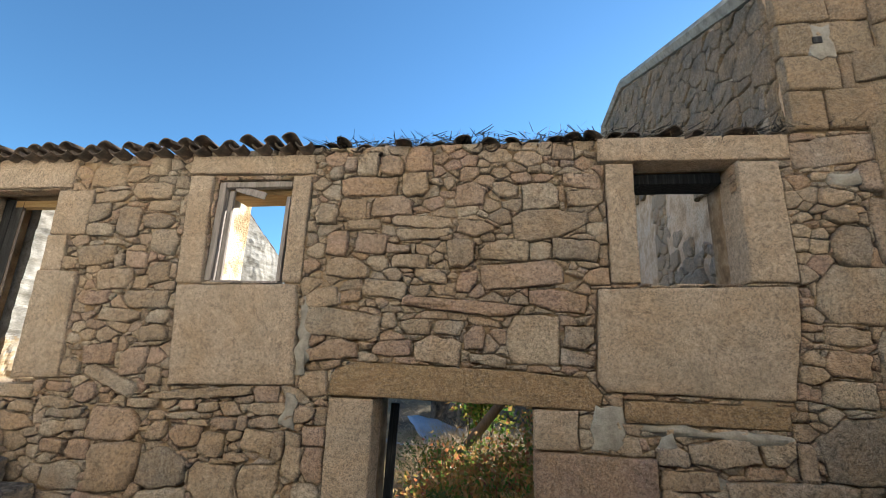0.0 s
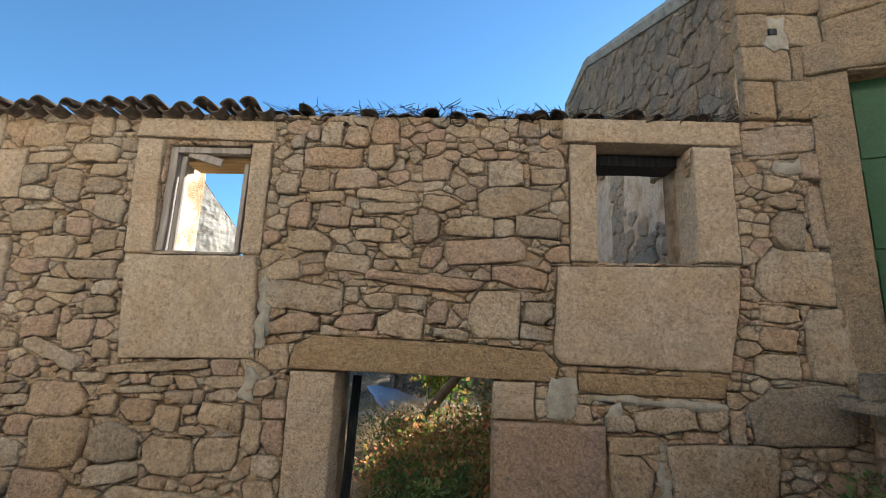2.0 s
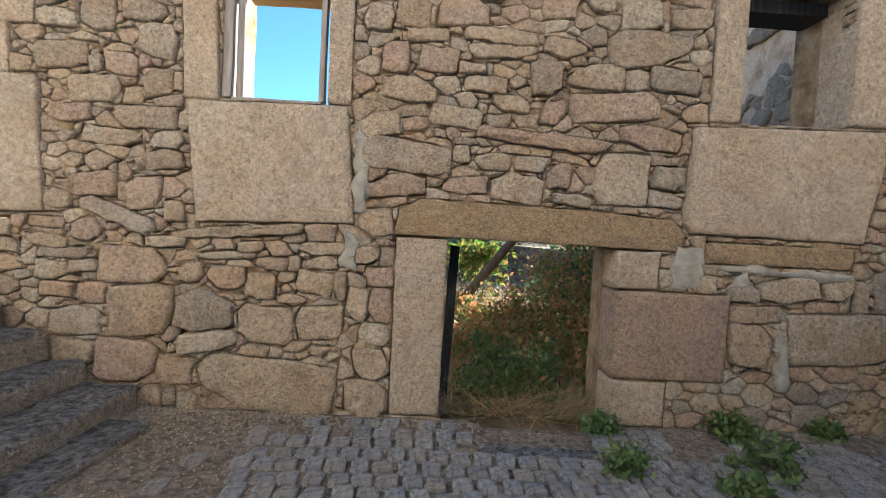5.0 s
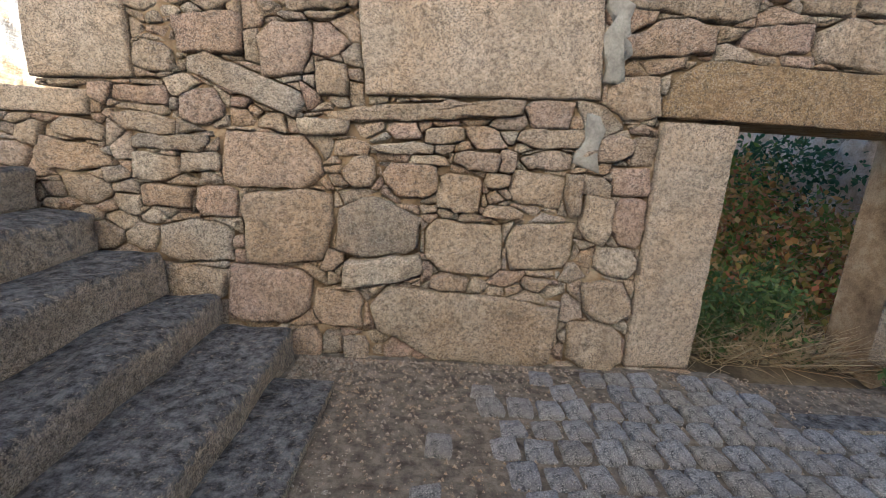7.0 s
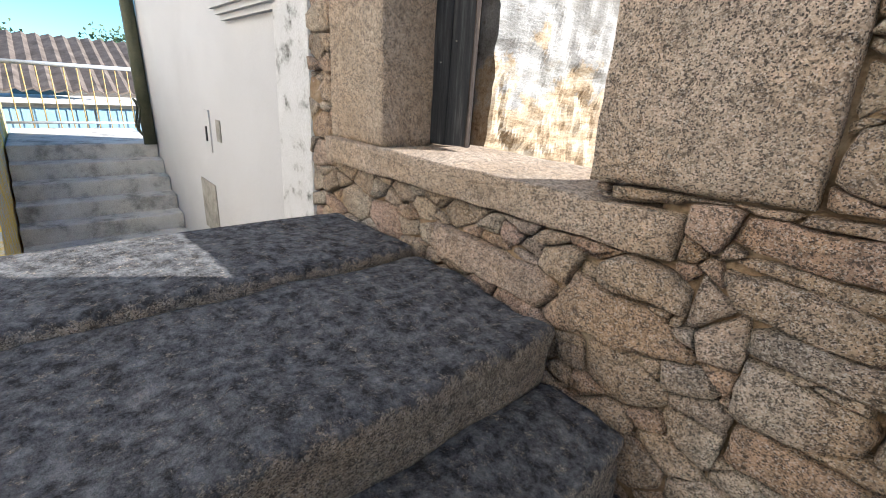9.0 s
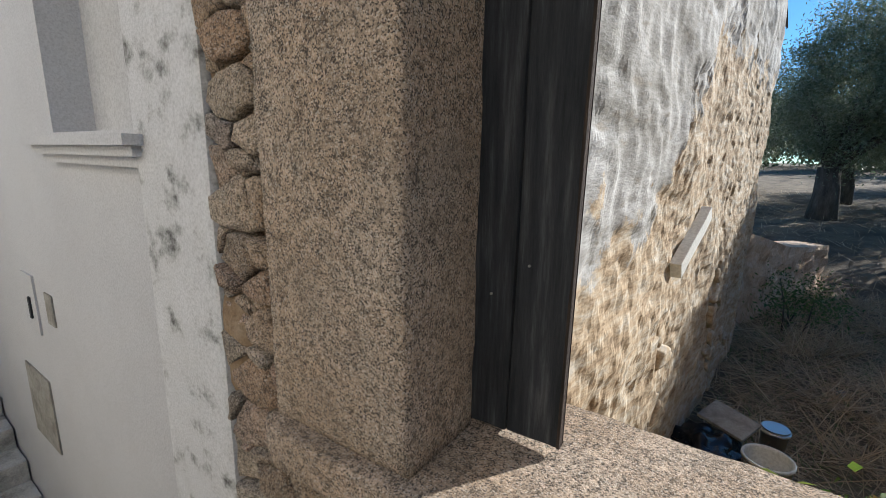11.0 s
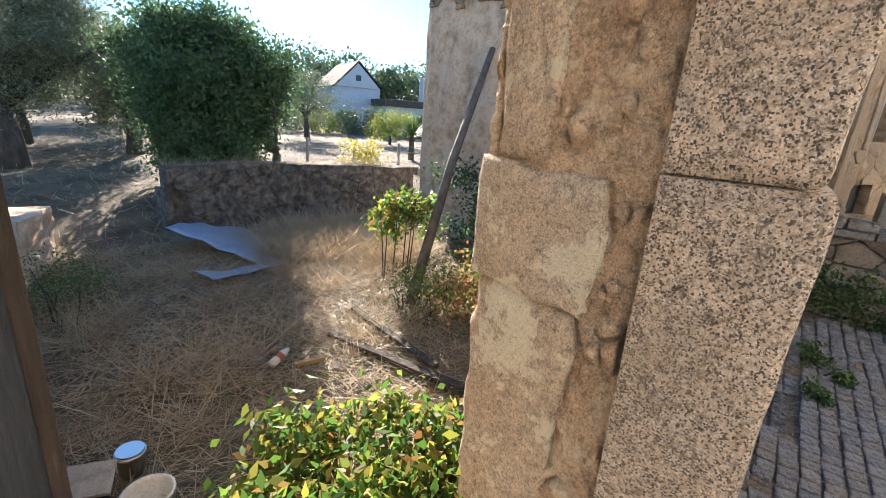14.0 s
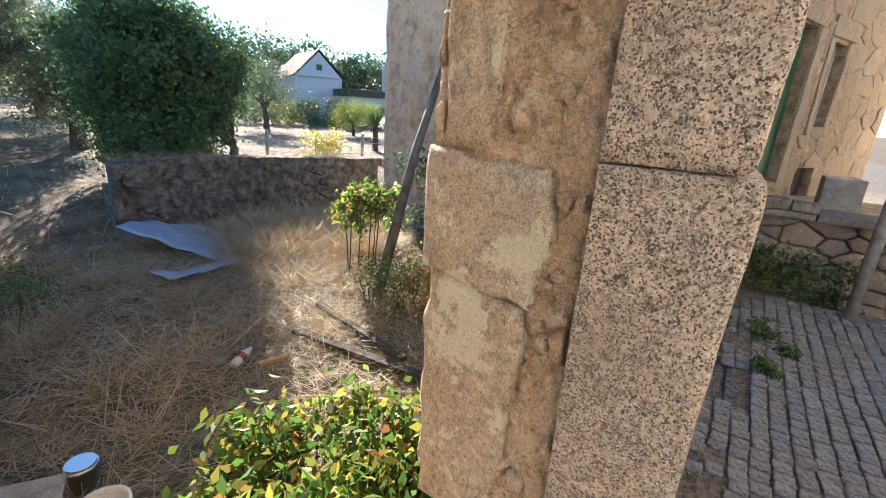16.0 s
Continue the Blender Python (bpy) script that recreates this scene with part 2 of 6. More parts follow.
m_raw_wood = rough_mat("ochre_wood", [(0.35, (0.34, 0.22, 0.10)), (0.7, (0.52, 0.36, 0.18))], 5, 60, rough=0.8, strength=0.4, dist=0.008, stretch=(0.5, 5, 5))
m_split = rough_mat("split_red_wood", [(0.35, (0.022, 0.017, 0.015)), (0.6, (0.05, 0.036, 0.028)), (0.75, (0.16, 0.12, 0.09))], 20, 90, stretch=(5, 5, 0.4))
m_tile = rough_mat("weathered_clay_tile", [(0.35, (0.05, 0.042, 0.037)), (0.55, (0.12, 0.09, 0.07)), (0.75, (0.27, 0.19, 0.13))], 9, 90, strength=0.6, dist=0.01)
m_gravel = rough_mat("gritty_earth", [(0.33, (0.085, 0.070, 0.055)), (0.48, (0.18, 0.15, 0.12)), (0.62, (0.29, 0.25, 0.20))], 19, 210, strength=1.0, dist=0.02)
m_soil = rough_mat("dry_garden_soil", [(0.32, (0.075, 0.058, 0.04)), (0.45, (0.14, 0.11, 0.072)), (0.58, (0.22, 0.17, 0.11)), (0.75, (0.12, 0.13, 0.06))], 1.6, 40, strength=0.9, dist=0.05)
m_grit = granite("loose_grit", [(0.42, 0.36, 0.29), (0.30, 0.25, 0.20), (0.50, 0.45, 0.38), (0.36, 0.26, 0.18)], island=True, stain=0.2, speck=0.4)
m_green_paint = rough_mat("green_door_paint", [(0.3, (0.02, 0.075, 0.04)), (0.7, (0.035, 0.11, 0.06))], 5, 60, rough=0.5, strength=0.2, dist=0.004)


# ---- mesh helpers ----
def mesh_ob(name, verts, faces, material, parent=None, smooth=False, label=""):
    me = bpy.data.meshes.new(name)
    me.from_pydata([tuple(v) for v in verts], [], faces)
    me.materials.append(material)
    if smooth:
        me.polygons.foreach_set("use_smooth", [True] * len(me.polygons))
    ob = new(name, me)
    if parent:
        ob.parent = parent
    if label:
        ob["label"] = label
    return ob


def part(name, bm, material, parent=None, label="", smooth=False):
    me = bpy.data.meshes.new(name)
    bm.normal_update()
    bm.to_mesh(me)
    bm.free()
    me.materials.append(material)
    if smooth:
        me.polygons.foreach_set("use_smooth", [True] * len(me.polygons))
    ob = new(name, me)
    if parent:
        ob.parent = parent
    if label:
        ob["label"] = label
    return ob


def empty(name, x=0, y=0, z=0):
    return new(name)


def box_bm(x0, y0, z0, x1, y1, z1, bevel=0.0, jitter=0.0, cuts=0, seed=0, segments=2):
    """A box with softened edges; jitter roughens its faces after cuts subdivisions."""
    bm = bmesh.new()
    bmesh.ops.create_cube(bm, size=1)
    bmesh.ops.scale(bm, vec=(x1 - x0, y1 - y0, z1 - z0), verts=bm.verts)
    bmesh.ops.translate(bm, vec=((x0 + x1) / 2, (y0 + y1) / 2, (z0 + z1) / 2), verts=bm.verts)
    if bevel:
        bmesh.ops.bevel(bm, geom=list(bm.edges), offset=bevel, segments=segments, affect="EDGES", profile=0.6)
    if cuts:
        bmesh.ops.subdivide_edges(bm, edges=[e for e in bm.edges if e.calc_length() > 4 * max(bevel, 0.01)], cuts=cuts, use_grid_fill=True)
    if jitter:
        off = Vector((seed * 3.1, seed * 1.7, seed * 0.9))
        for v in bm.verts:
            v.co += noise.noise_vector((v.co + off) * 4.0) * jitter + noise.noise_vector((v.co + off) * 15.0) * jitter * 0.4
    return bm


def tube_bm(points, radii, sides=8, closed_ends=True):
    """A round bar along points."""
    bm = bmesh.new()
    rings = []
    pts = [Vector(p) for p in points]
    for i, p in enumerate(pts):
        d = (pts[min(i + 1, len(pts) - 1)] - pts[max(i - 1, 0)]).normalized()
        a = d.cross(Vector((0, 0, 1)) if abs(d.z) < 0.9 else Vector((1, 0, 0))).normalized()
        b = d.cross(a)
        r = radii[i] if isinstance(radii, (list, tuple)) else radii
        rings.append([bm.verts.new(p + (a * math.cos(2 * math.pi * k / sides) + b * math.sin(2 * math.pi * k / sides)) * r) for k in range(sides)])
    for r0, r1 in zip(rings, rings[1:]):
        for k in range(sides):
            bm.faces.new((r0[k], r0[(k + 1) % sides], r1[(k + 1) % sides], r1[k]))
    if closed_ends:
        bm.faces.new(rings[0][::-1])
        bm.faces.new(rings[-1])
    return bm


def slab_with_holes(us, vs, holes, place, w0, w1):
    """Faces of a thick sheet on the grid us x vs, from depth w0 to w1, left open where a hole (u0, v0, u1, v1) lies."""
    verts, faces, index = [], [], {}
    full = {}
    for i in range(len(us) - 1):
        for j in range(len(vs) - 1):
            cu, cv = (us[i] + us[i + 1]) / 2, (vs[j] + vs[j + 1]) / 2
            full[i, j] = not any(a < cu < c and b < cv < d for a, b, c, d in holes)

    def vert(i, j, k):
        if (i, j, k) not in index:
            index[i, j, k] = len(verts)
            verts.append(place(us[i], vs[j], (w0, w1)[k]))
        return index[i, j, k]
    for (i, j), solid in full.items():
        if not solid:
            continue
        faces.append((vert(i, j, 0), vert(i + 1, j, 0), vert(i + 1, j + 1, 0), vert(i, j + 1, 0)))
        faces.append((vert(i, j, 1), vert(i, j + 1, 1), vert(i + 1, j + 1, 1), vert(i + 1, j, 1)))
        for di, dj, a, b in ((-1, 0, (0, 1), (0, 0)), (1, 0, (1, 0), (1, 1)), (0, -1, (0, 0), (1, 0)), (0, 1, (1, 1), (0, 1))):
            if not full.get((i + di, j + dj), False):
                p, q = (i + a[0], j + a[1]), (i + b[0], j + b[1])
                faces.append((vert(*p, 0), vert(*p, 1), vert(*q, 1), vert(*q, 0)))
    return verts, faces


def steps_between(a, b, n, extra=()):
    return sorted(set([round(a + (b - a) * i / n, 4) for i in range(n + 1)] + [round(e, 4) for e in extra if a <= e <= b]))


# ---- rubble walls ----
def clip(poly, a, b, c):
    """The part of a convex polygon where a*u + b*v <= c."""
    out = []
    for (u0, v0), (u1, v1) in zip(poly, poly[1:] + poly[:1]):
        d0, d1 = a * u0 + b * v0 - c, a * u1 + b * v1 - c
        if d0 <= 0:
            out.append((u0, v0))
        if d0 * d1 < 0:
            t = d0 / (d0 - d1)
            out.append((u0 + (u1 - u0) * t, v0 + (v1 - v0) * t))
    return out


def area(poly):
    return 0.5 * sum(u0 * v1 - u1 * v0 for (u0, v0), (u1, v1) in zip(poly, poly[1:] + poly[:1]))


def sides_of(poly):
    """Half-planes (a, b, c) of a convex polygon wound counter-clockwise; outside where a*u + b*v > c."""
    for (u0, v0), (u1, v1) in zip(poly, poly[1:] + poly[:1]):
        l = math.hypot(u1 - u0, v1 - v0) or 1
        a, b = (v1 - v0) / l, -(u1 - u0) / l
        yield a, b, a * u0 + b * v0


def rubble_cells(rng, bounds, taken, sizes, aspect, gap):
    """Convex stone outlines that fill bounds (u0, v0, u1, v1) round the taken polygons."""
    u0, v0, u1, v1 = bounds
    seeds = np.zeros((0, 3))
    for r, tries in sizes:
        for _ in range(tries):
            p = np.array([rng.uniform(u0, u1) / aspect, rng.uniform(v0, v1)])
            rr = r * rng.uniform(0.8, 1.25)
            if len(seeds) == 0 or np.all(np.hypot(seeds[:, 0] - p[0], seeds[:, 1] - p[1]) > 0.86 * (seeds[:, 2] + rr)):
                seeds = np.vstack([seeds, [*p, rr]])
    boxes = [(min(p[0] for p in t), min(p[1] for p in t), max(p[0] for p in t), max(p[1] for p in t)) for t in taken]
    cells = []
    for i, (su, sv, sr) in enumerate(seeds):
        d = np.hypot(seeds[:, 0] - su, seeds[:, 1] - sv)
        near = np.argsort(d - seeds[:, 2])[:22]
        reach = sr * 2.2
        poly = [(su - reach, sv - reach * 0.8), (su + reach, sv - reach * 0.8), (su + reach, sv + reach * 0.8), (su - reach, sv + reach * 0.8)]
        for j in near:
            if j == i:
                continue
            tu, tv, tr = seeds[j]
            poly = clip(poly, 2 * (tu - su), 2 * (tv - sv), tu * tu + tv * tv - tr * tr - su * su - sv * sv + sr * sr)
            if len(poly) < 3:
                break
        if len(poly) < 3:
            continue
        poly = [(u * aspect, v) for u, v in poly]
        for a, b, c in ((1, 0, u1), (-1, 0, -u0), (0, 1, v1), (0, -1, -v0)):
            poly = clip(poly, a, b, c) if len(poly) >= 3 else poly
        for t, (b0, b1, b2, b3) in zip(taken, boxes):
            if len(poly) < 3:
                break
            if max(p[0] for p in poly) < b0 or min(p[0] for p in poly) > b2 or max(p[1] for p in poly) < b1 or min(p[1] for p in poly) > b3:
                continue
            inside = list(poly)
            for a, b, c in sides_of(t):
                inside = clip(inside, a, b, c)
                if len(inside) < 3:
                    break
            if len(inside) < 3:
                continue
            best = max((clip(poly, -a, -b, -c) for a, b, c in sides_of(t)), key=lambda q: area(q) if len(q) >= 3 else 0)
            poly = best if len(best) >= 3 else []
        if len(poly) >= 3 and area(poly) > 0.0007 and len(shrink(poly, 0.009)) >= 3:
            cells.append(poly)
    return cells


def shrink(poly, gap):
    out = list(poly)
    for a, b, c in list(sides_of(poly)):
        out = clip(out, a, b, c - gap)
        if len(out) < 3:
            return []
    return out


def rounded(poly, rng, wobble, times=1):
    for _ in range(times):
        nxt = []
        for (u0, v0), (u1, v1) in zip(poly, poly[1:] + poly[:1]):
            nxt += [(u0 * 0.86 + u1 * 0.14, v0 * 0.86 + v1 * 0.14), (u0 * 0.14 + u1 * 0.86, v0 * 0.14 + v1 * 0.86)]
        poly = nxt
    return [(u + rng.uniform(-wobble, wobble), v + rng.uniform(-wobble, wobble)) for u, v in poly]


def wandering(poly, step):
    """The outline with extra points, so that corners stay crisp and sides can wander."""
    out = []
    for (u0, v0), (u1, v1) in zip(poly, poly[1:] + poly[:1]):
        n = max(1, min(9, int(math.hypot(u1 - u0, v1 - v0) / step + 0.5)))
        out += [(u0 + (u1 - u0) * k / n, v0 + (v1 - v0) * k / n) for k in range(n)]
    return out


def stone_geo(poly, rng, place, front, back, bulge, relief=0.0):
    """A stone: a flat or pillowed face with worn edges; relief roughens large ones. place maps (u, v, depth towards the viewer) to the world."""
    n = len(poly)
    cu, cv = sum(p[0] for p in poly) / n, sum(p[1] for p in poly) / n
    size = math.sqrt(max(area(poly), 1e-5))
    lean = min(0.16, 0.018 / size)
    tilt_u, tilt_v = rng.uniform(-lean, lean), rng.uniform(-lean, lean)
    verts, faces = [], []
    inset = min(0.3, 0.010 / size + 0.015)
    rings = [(0, back), (0, front - bulge), (inset, front - bulge * 0.25)]
    if relief:
        rings += [(min(0.5, inset * 3.2), front - bulge * 0.05), (0.45, front), (0.72, front)]
    off = rng.uniform(0, 50)
    for k, d in rings:
        for u, v in poly:
            uu, vv = u + (cu - u) * k, v + (cv - v) * k
            w = d
            if d != back:
                w += (u - cu) * tilt_u * (1 - k) + (v - cv) * tilt_v * (1 - k)
                if relief:
                    w += relief * (1.1 * noise.noise(Vector((uu * 7, vv * 7, off))) + 0.55 * noise.noise(Vector((uu * 19, vv * 19, off))) + 0.32 * noise.noise(Vector((uu * 47, vv * 47, off))))
                else:
                    w += rng.uniform(-0.004, 0.004)
            verts.append(place(uu, vv, w))
    verts.append(place(cu, cv, front + (relief * noise.noise(Vector((cu * 7, cv * 7, off))) if relief else rng.uniform(0, 0.006))))
    m = len(rings)
    for r in range(m - 1):
        for i in range(n):
            j = (i + 1) % n
            faces.append((r * n + i, r * n + j, (r + 1) * n + j, (r + 1) * n + i))
    for i in range(n):
        faces.append(((m - 1) * n + i, (m - 1) * n + (i + 1) % n, m * n))
    return verts, faces


def ragged(poly, rng, step, amount):
    """The outline with broken corners and sides that wander in and out."""
    off = rng.uniform(0, 50)
    out = []
    for u, v in wandering(poly, step):
        q = noise.noise_vector(Vector((u * 11, v * 11, off))) * amount + noise.noise_vector(Vector((u * 37, v * 37, off))) * amount * 0.45
        out.append((u + q.x, v + q.y))
    return out


def lay_stones(parent, polys, place, material, joined_material, rng, front, depth, bulge, wobble, gap, singles, piece="stone", near=None):
    """Lays outlines as stones: the largest as pieces of their own, the rest joined."""
    polys = [p for p in (shrink(q, gap) for q in polys) if len(p) >= 3]
    polys.sort(key=lambda p: -area(p) if near is None or near(p) else 0)
    jv, jf = [], []
    for i, p in enumerate(polys):
        size = math.sqrt(abs(area(p)))
        lively = size > 0.07
        p = ragged(p, rng, max(0.024, size * 0.16), wobble * min(1.6, 0.5 + size * 5)) if lively else rounded(wandering(rounded(p, rng, 0.0), 0.04), rng, wobble * min(1, size / 0.1) * 0.6, 0)
        v, f = stone_geo(p, rng, place, front + rng.uniform(-0.016, 0.012), -depth, bulge * min(1, 0.5 + size * 2), min(0.016, 0.05 * size) if lively else 0.0)
        if i < singles:
            mesh_ob(piece, v, f, material, parent, True)
        else:
            o = len(jv)
            jv += v
            jf += [tuple(k + o for k in q) for q in f]
    if jv:
        tagged(mesh_ob("rubble_fill", jv, jf, joined_material, parent, True), kind="stuff")


def rect(u0, v0, u1, v1):
    return [(u0, v0), (u1, v0), (u1, v1), (u0, v1)]


def boulder(rng, u0, v0, u1, v1):
    """A quarried outline that fills a box, its corners knocked off unevenly and its sides a little askew."""
    w, h = u1 - u0, v1 - v0
    cut = lambda: rng.choice((0.04, 0.10, 0.18, 0.30, 0.42)) * rng.uniform(0.7, 1.1)
    turn, cu, cv = radians(rng.uniform(-7, 7)), (u0 + u1) / 2, (v0 + v1) / 2
    out = []
    for (pu, pv), (au, av), (bu, bv) in (((u0, v0), (0, 1), (1, 0)), ((u1, v0), (-1, 0), (0, 1)), ((u1, v1), (0, -1), (-1, 0)), ((u0, v1), (1, 0), (0, -1))):
        a, b = cut(), cut()
        q = rng.uniform(-0.02, 0.05)
        pu, pv = pu + (au + bu) * q * w, pv + (av + bv) * q * h
        out += [(pu + au * a * w, pv + av * a * h), (pu + bu * b * w, pv + bv * b * h)]
    return [(cu + (u - cu) * math.cos(turn) - (v - cv) * math.sin(turn), cv + (u - cu) * math.sin(turn) + (v - cv) * math.cos(turn)) for u, v in out]


# ---- the ruined facade: outer face in the plane y = 0 ----
FX0, FX1, TOP, THICK = -5.0, 3.95, 3.46, 0.58
DOOR, W1, W2 = (0.0, 0.0, 1.19, 1.28), (-1.66, 2.20, -0.93, 3.16), (2.04, 2.23, 2.78, 3.22)
UPPER = (-4.32, 1.28, -3.34, 3.10)
HOLES = [(DOOR[0], -0.4, DOOR[2], DOOR[3]), W1, W2, UPPER]
facade_place = lambda u, v, w: (u, -w, v)
wall_front = empty("wall_front")
tagged(wall_front, "roofless rubble granite house wall with earth joints", "wall", kind="structure")
CORE = [(DOOR[0] - 0.05, -0.4, DOOR[2] + 0.05, DOOR[3] + 0.02), (-1.70, 2.16, -0.90, 3.19), (2.0, 2.2, 2.82, 3.25), (-4.38, 1.16, -3.17, 3.15)]
us = steps_between(FX0, FX1, 200, [c for h in CORE for c in (h[0], h[2])])
vs = steps_between(-0.4, TOP, 88, [c for h in CORE for c in (h[1], h[3])])


def mortar_place(u, v, w):
    """The bed of earth mortar: here flush with the stones, there washed out of the joints."""
    if w > -0.1:
        w += 0.040 * noise.noise(Vector((u * 3.1, v * 3.1, 4))) + 0.024 * noise.noise(Vector((u * 11, v * 11, 8)))
        w = min(w, -0.012)
    return facade_place(u, v, w)


v_, f_ = slab_with_holes(us, vs, CORE, mortar_place, -0.044, -THICK)
mesh_ob("mortar_core", v_, f_, m_mortar, wall_front, label="sandy brown earth mortar core")

# dressed stones: outline, material, depth behind the face, how far proud
rng = random.Random(5)
DRESSED = [
    ("lintel", [(-0.40, 1.30), (1.68, 1.28), (1.70, 1.40), (1.60, 1.51), (1.0, 1.55), (-0.22, 1.57), (-0.37, 1.48)], m_lintel, 0.25, 0.018),
    ("jamb", rect(-0.38, 0.0, -0.01, 1.29), m_block, 0.24, 0.012),
    ("jamb", rect(1.20, 1.0, 1.52, 1.28), m_block, 0.24, 0.012),
    ("jamb", rect(1.20, 0.35, 2.04, 0.99), m_pink, 0.24, 0.02),
    ("jamb", rect(1.20, 0.0, 1.62, 0.34), m_block, 0.24, 0.01),
    ("lintel", [(-1.98, 3.22), (-0.72, 3.20), (-0.74, 3.40), (-1.95, 3.40)], m_block, 0.2, 0.015),
    ("jamb", [(-1.92, 2.18), (-1.67, 2.18), (-1.71, 3.21), (-1.95, 3.21)], m_block, 0.2, 0.012),
    ("jamb", rect(-0.92, 2.20, -0.74, 3.19), m_block, 0.2, 0.006),
    ("apron_slab", [(-1.80, 1.32), (-0.68, 1.36), (-0.76, 2.19), (-1.88, 2.17)], m_block, 0.14, 0.022),
    ("lintel", rect(1.75, 3.23, 3.22, 3.45), m_block, 0.22, 0.02),
    ("jamb", rect(1.80, 2.22, 2.03, 3.22), m_block, 0.22, 0.012),
    ("jamb", [(2.79, 2.24), (3.14, 2.24), (3.11, 3.22), (2.80, 3.22)], m_block, 0.3, 0.014),
    ("apron_slab", [(1.66, 1.50), (1.72, 1.42), (2.98, 1.40), (3.10, 2.0), (3.10, 2.22), (1.70, 2.18)], m_block, 0.14, 0.02),
    ("ledge", rect(1.84, 1.21, 2.94, 1.37), m_lintel, 0.12, 0.005),
    ("lintel", rect(-4.75, 3.12, -3.24, 3.44), m_block, 0.22, 0.012),
    ("jamb", rect(-3.35, 2.634, -2.96, 3.09), m_block, 0.20, 0.012),
    ("jamb", rect(-3.35, 2.282, -3.13, 2.638), m_block, 0.20, 0.010),
    ("jamb", [(-3.35, 1.31), (-2.87, 1.33), (-2.93, 2.288), (-3.35, 2.288)], m_block, 0.20, 0.014),
    ("jamb", rect(-4.75, 1.26, -4.315, 3.11), m_block, 0.265, 0.012),
    ("sill", rect(-4.75, 1.15, -3.10, 1.275), m_block, 0.5, 0.02),
]
taken = []
for name_, poly_, mat_, deep_, proud_ in DRESSED:
    taken.append(poly_)
    p_ = shrink(poly_, 0.006)
    q_ = []
    for (a0, b0), (a1, b1) in zip(p_, p_[1:] + p_[:1]):     # extra points along the sides let the edges wander
        n_ = max(2, int(math.hypot(a1 - a0, b1 - b0) / 0.09))
        q_ += [(a0 + (a1 - a0) * k / n_, b0 + (b1 - b0) * k / n_) for k in range(n_)]
    q_ = ragged(q_, rng, 0.05, 0.007)
    v_, f_ = stone_geo(q_, random.Random(1), facade_place, proud_, -deep_, 0.014, 0.005)
    mesh_ob(name_, v_, f_, mat_, wall_front, True)

UPPER_LEFT = [
    (-3.06, 3.12, -2.65, 3.35), (-2.65, 3.15, -2.41, 3.33), (-2.41, 3.22, -2.21, 3.42), (-2.55, 2.97, -2.10, 3.17), (-2.41, 2.86, -2.02, 2.98), (-2.99, 2.95, -2.53, 3.08),
    (-2.98, 2.76, -2.75, 2.95), (-2.67, 2.60, -2.36, 2.93), (-2.35, 2.69, -2.05, 2.85), (-2.95, 2.62, -2.64, 2.75), (-2.25, 2.44, -1.97, 2.69), (-2.98, 2.34, -2.59, 2.54),
    (-2.49, 2.28, -2.22, 2.48), (-2.20, 2.17, -1.99, 2.38), (-2.72, 2.12, -2.36, 2.34), (-2.88, 1.97, -2.55, 2.10), (-2.41, 1.94, -1.95, 2.12), (-2.65, 1.82, -2.19, 1.97),
    (-2.17, 1.67, -1.89, 1.82),
]
MIDDLE_HIGH = [
    (-0.59, 3.14, -0.44, 3.27), (-0.45, 3.22, -0.33, 3.37), (-0.32, 3.17, -0.13, 3.40), (-0.10, 3.15, 0.12, 3.36), (0.12, 3.20, 0.36, 3.42), (-0.47, 2.94, 0.05, 3.17),
    (0.08, 2.98, 0.33, 3.21), (-0.67, 2.72, -0.43, 2.92), (-0.50, 2.76, -0.21, 2.99), (-0.17, 2.78, 0.20, 2.98), (-0.37, 2.66, -0.08, 2.77), (0.02, 2.68, 0.56, 2.79),
    (-0.54, 2.44, -0.35, 2.67), (-0.28, 2.45, 0.03, 2.63), (0.07, 2.56, 0.57, 2.68), (0.59, 2.59, 0.91, 2.75), (0.55, 2.87, 0.82, 3.10), (0.46, 3.02, 0.58, 3.14),
    (1.06, 2.56, 1.66, 2.84), (0.88, 2.95, 1.10, 3.10), (1.12, 2.84, 1.43, 3.09), (1.45, 3.01, 1.78, 3.15), (1.48, 2.86, 1.80, 3.01), (1.38, 3.28, 1.57, 3.43),
]
MIDDLE_LOW = [
    (0.76, 2.39, 1.20, 2.61), (0.51, 2.33, 0.74, 2.59), (1.36, 2.40, 1.73, 2.58), (0.04, 2.32, 0.35, 2.46), (-0.04, 2.46, 0.20, 2.54), (-0.52, 2.23, -0.14, 2.42),
    (0.24, 2.21, 0.52, 2.35), (0.77, 2.17, 1.46, 2.40), (0.59, 2.13, 0.77, 2.31), (-0.19, 2.05, 0.20, 2.24), (0.21, 2.09, 0.39, 2.20), (-0.72, 1.98, -0.40, 2.17),
    (-0.37, 2.04, -0.19, 2.14), (-0.67, 1.75, -0.01, 2.00), (-0.01, 1.83, 0.12, 1.96), (0.12, 1.96, 1.12, 2.11), (1.17, 1.99, 1.64, 2.17), (0.14, 1.77, 0.41, 1.92),
    (0.43, 1.79, 0.66, 1.91), (0.66, 1.68, 0.84, 1.88), (-0.64, 1.52, -0.17, 1.74), (-0.08, 1.61, 0.26, 1.74), (0.24, 1.56, 0.66, 1.80), (0.99, 1.59, 1.40, 1.98),
]
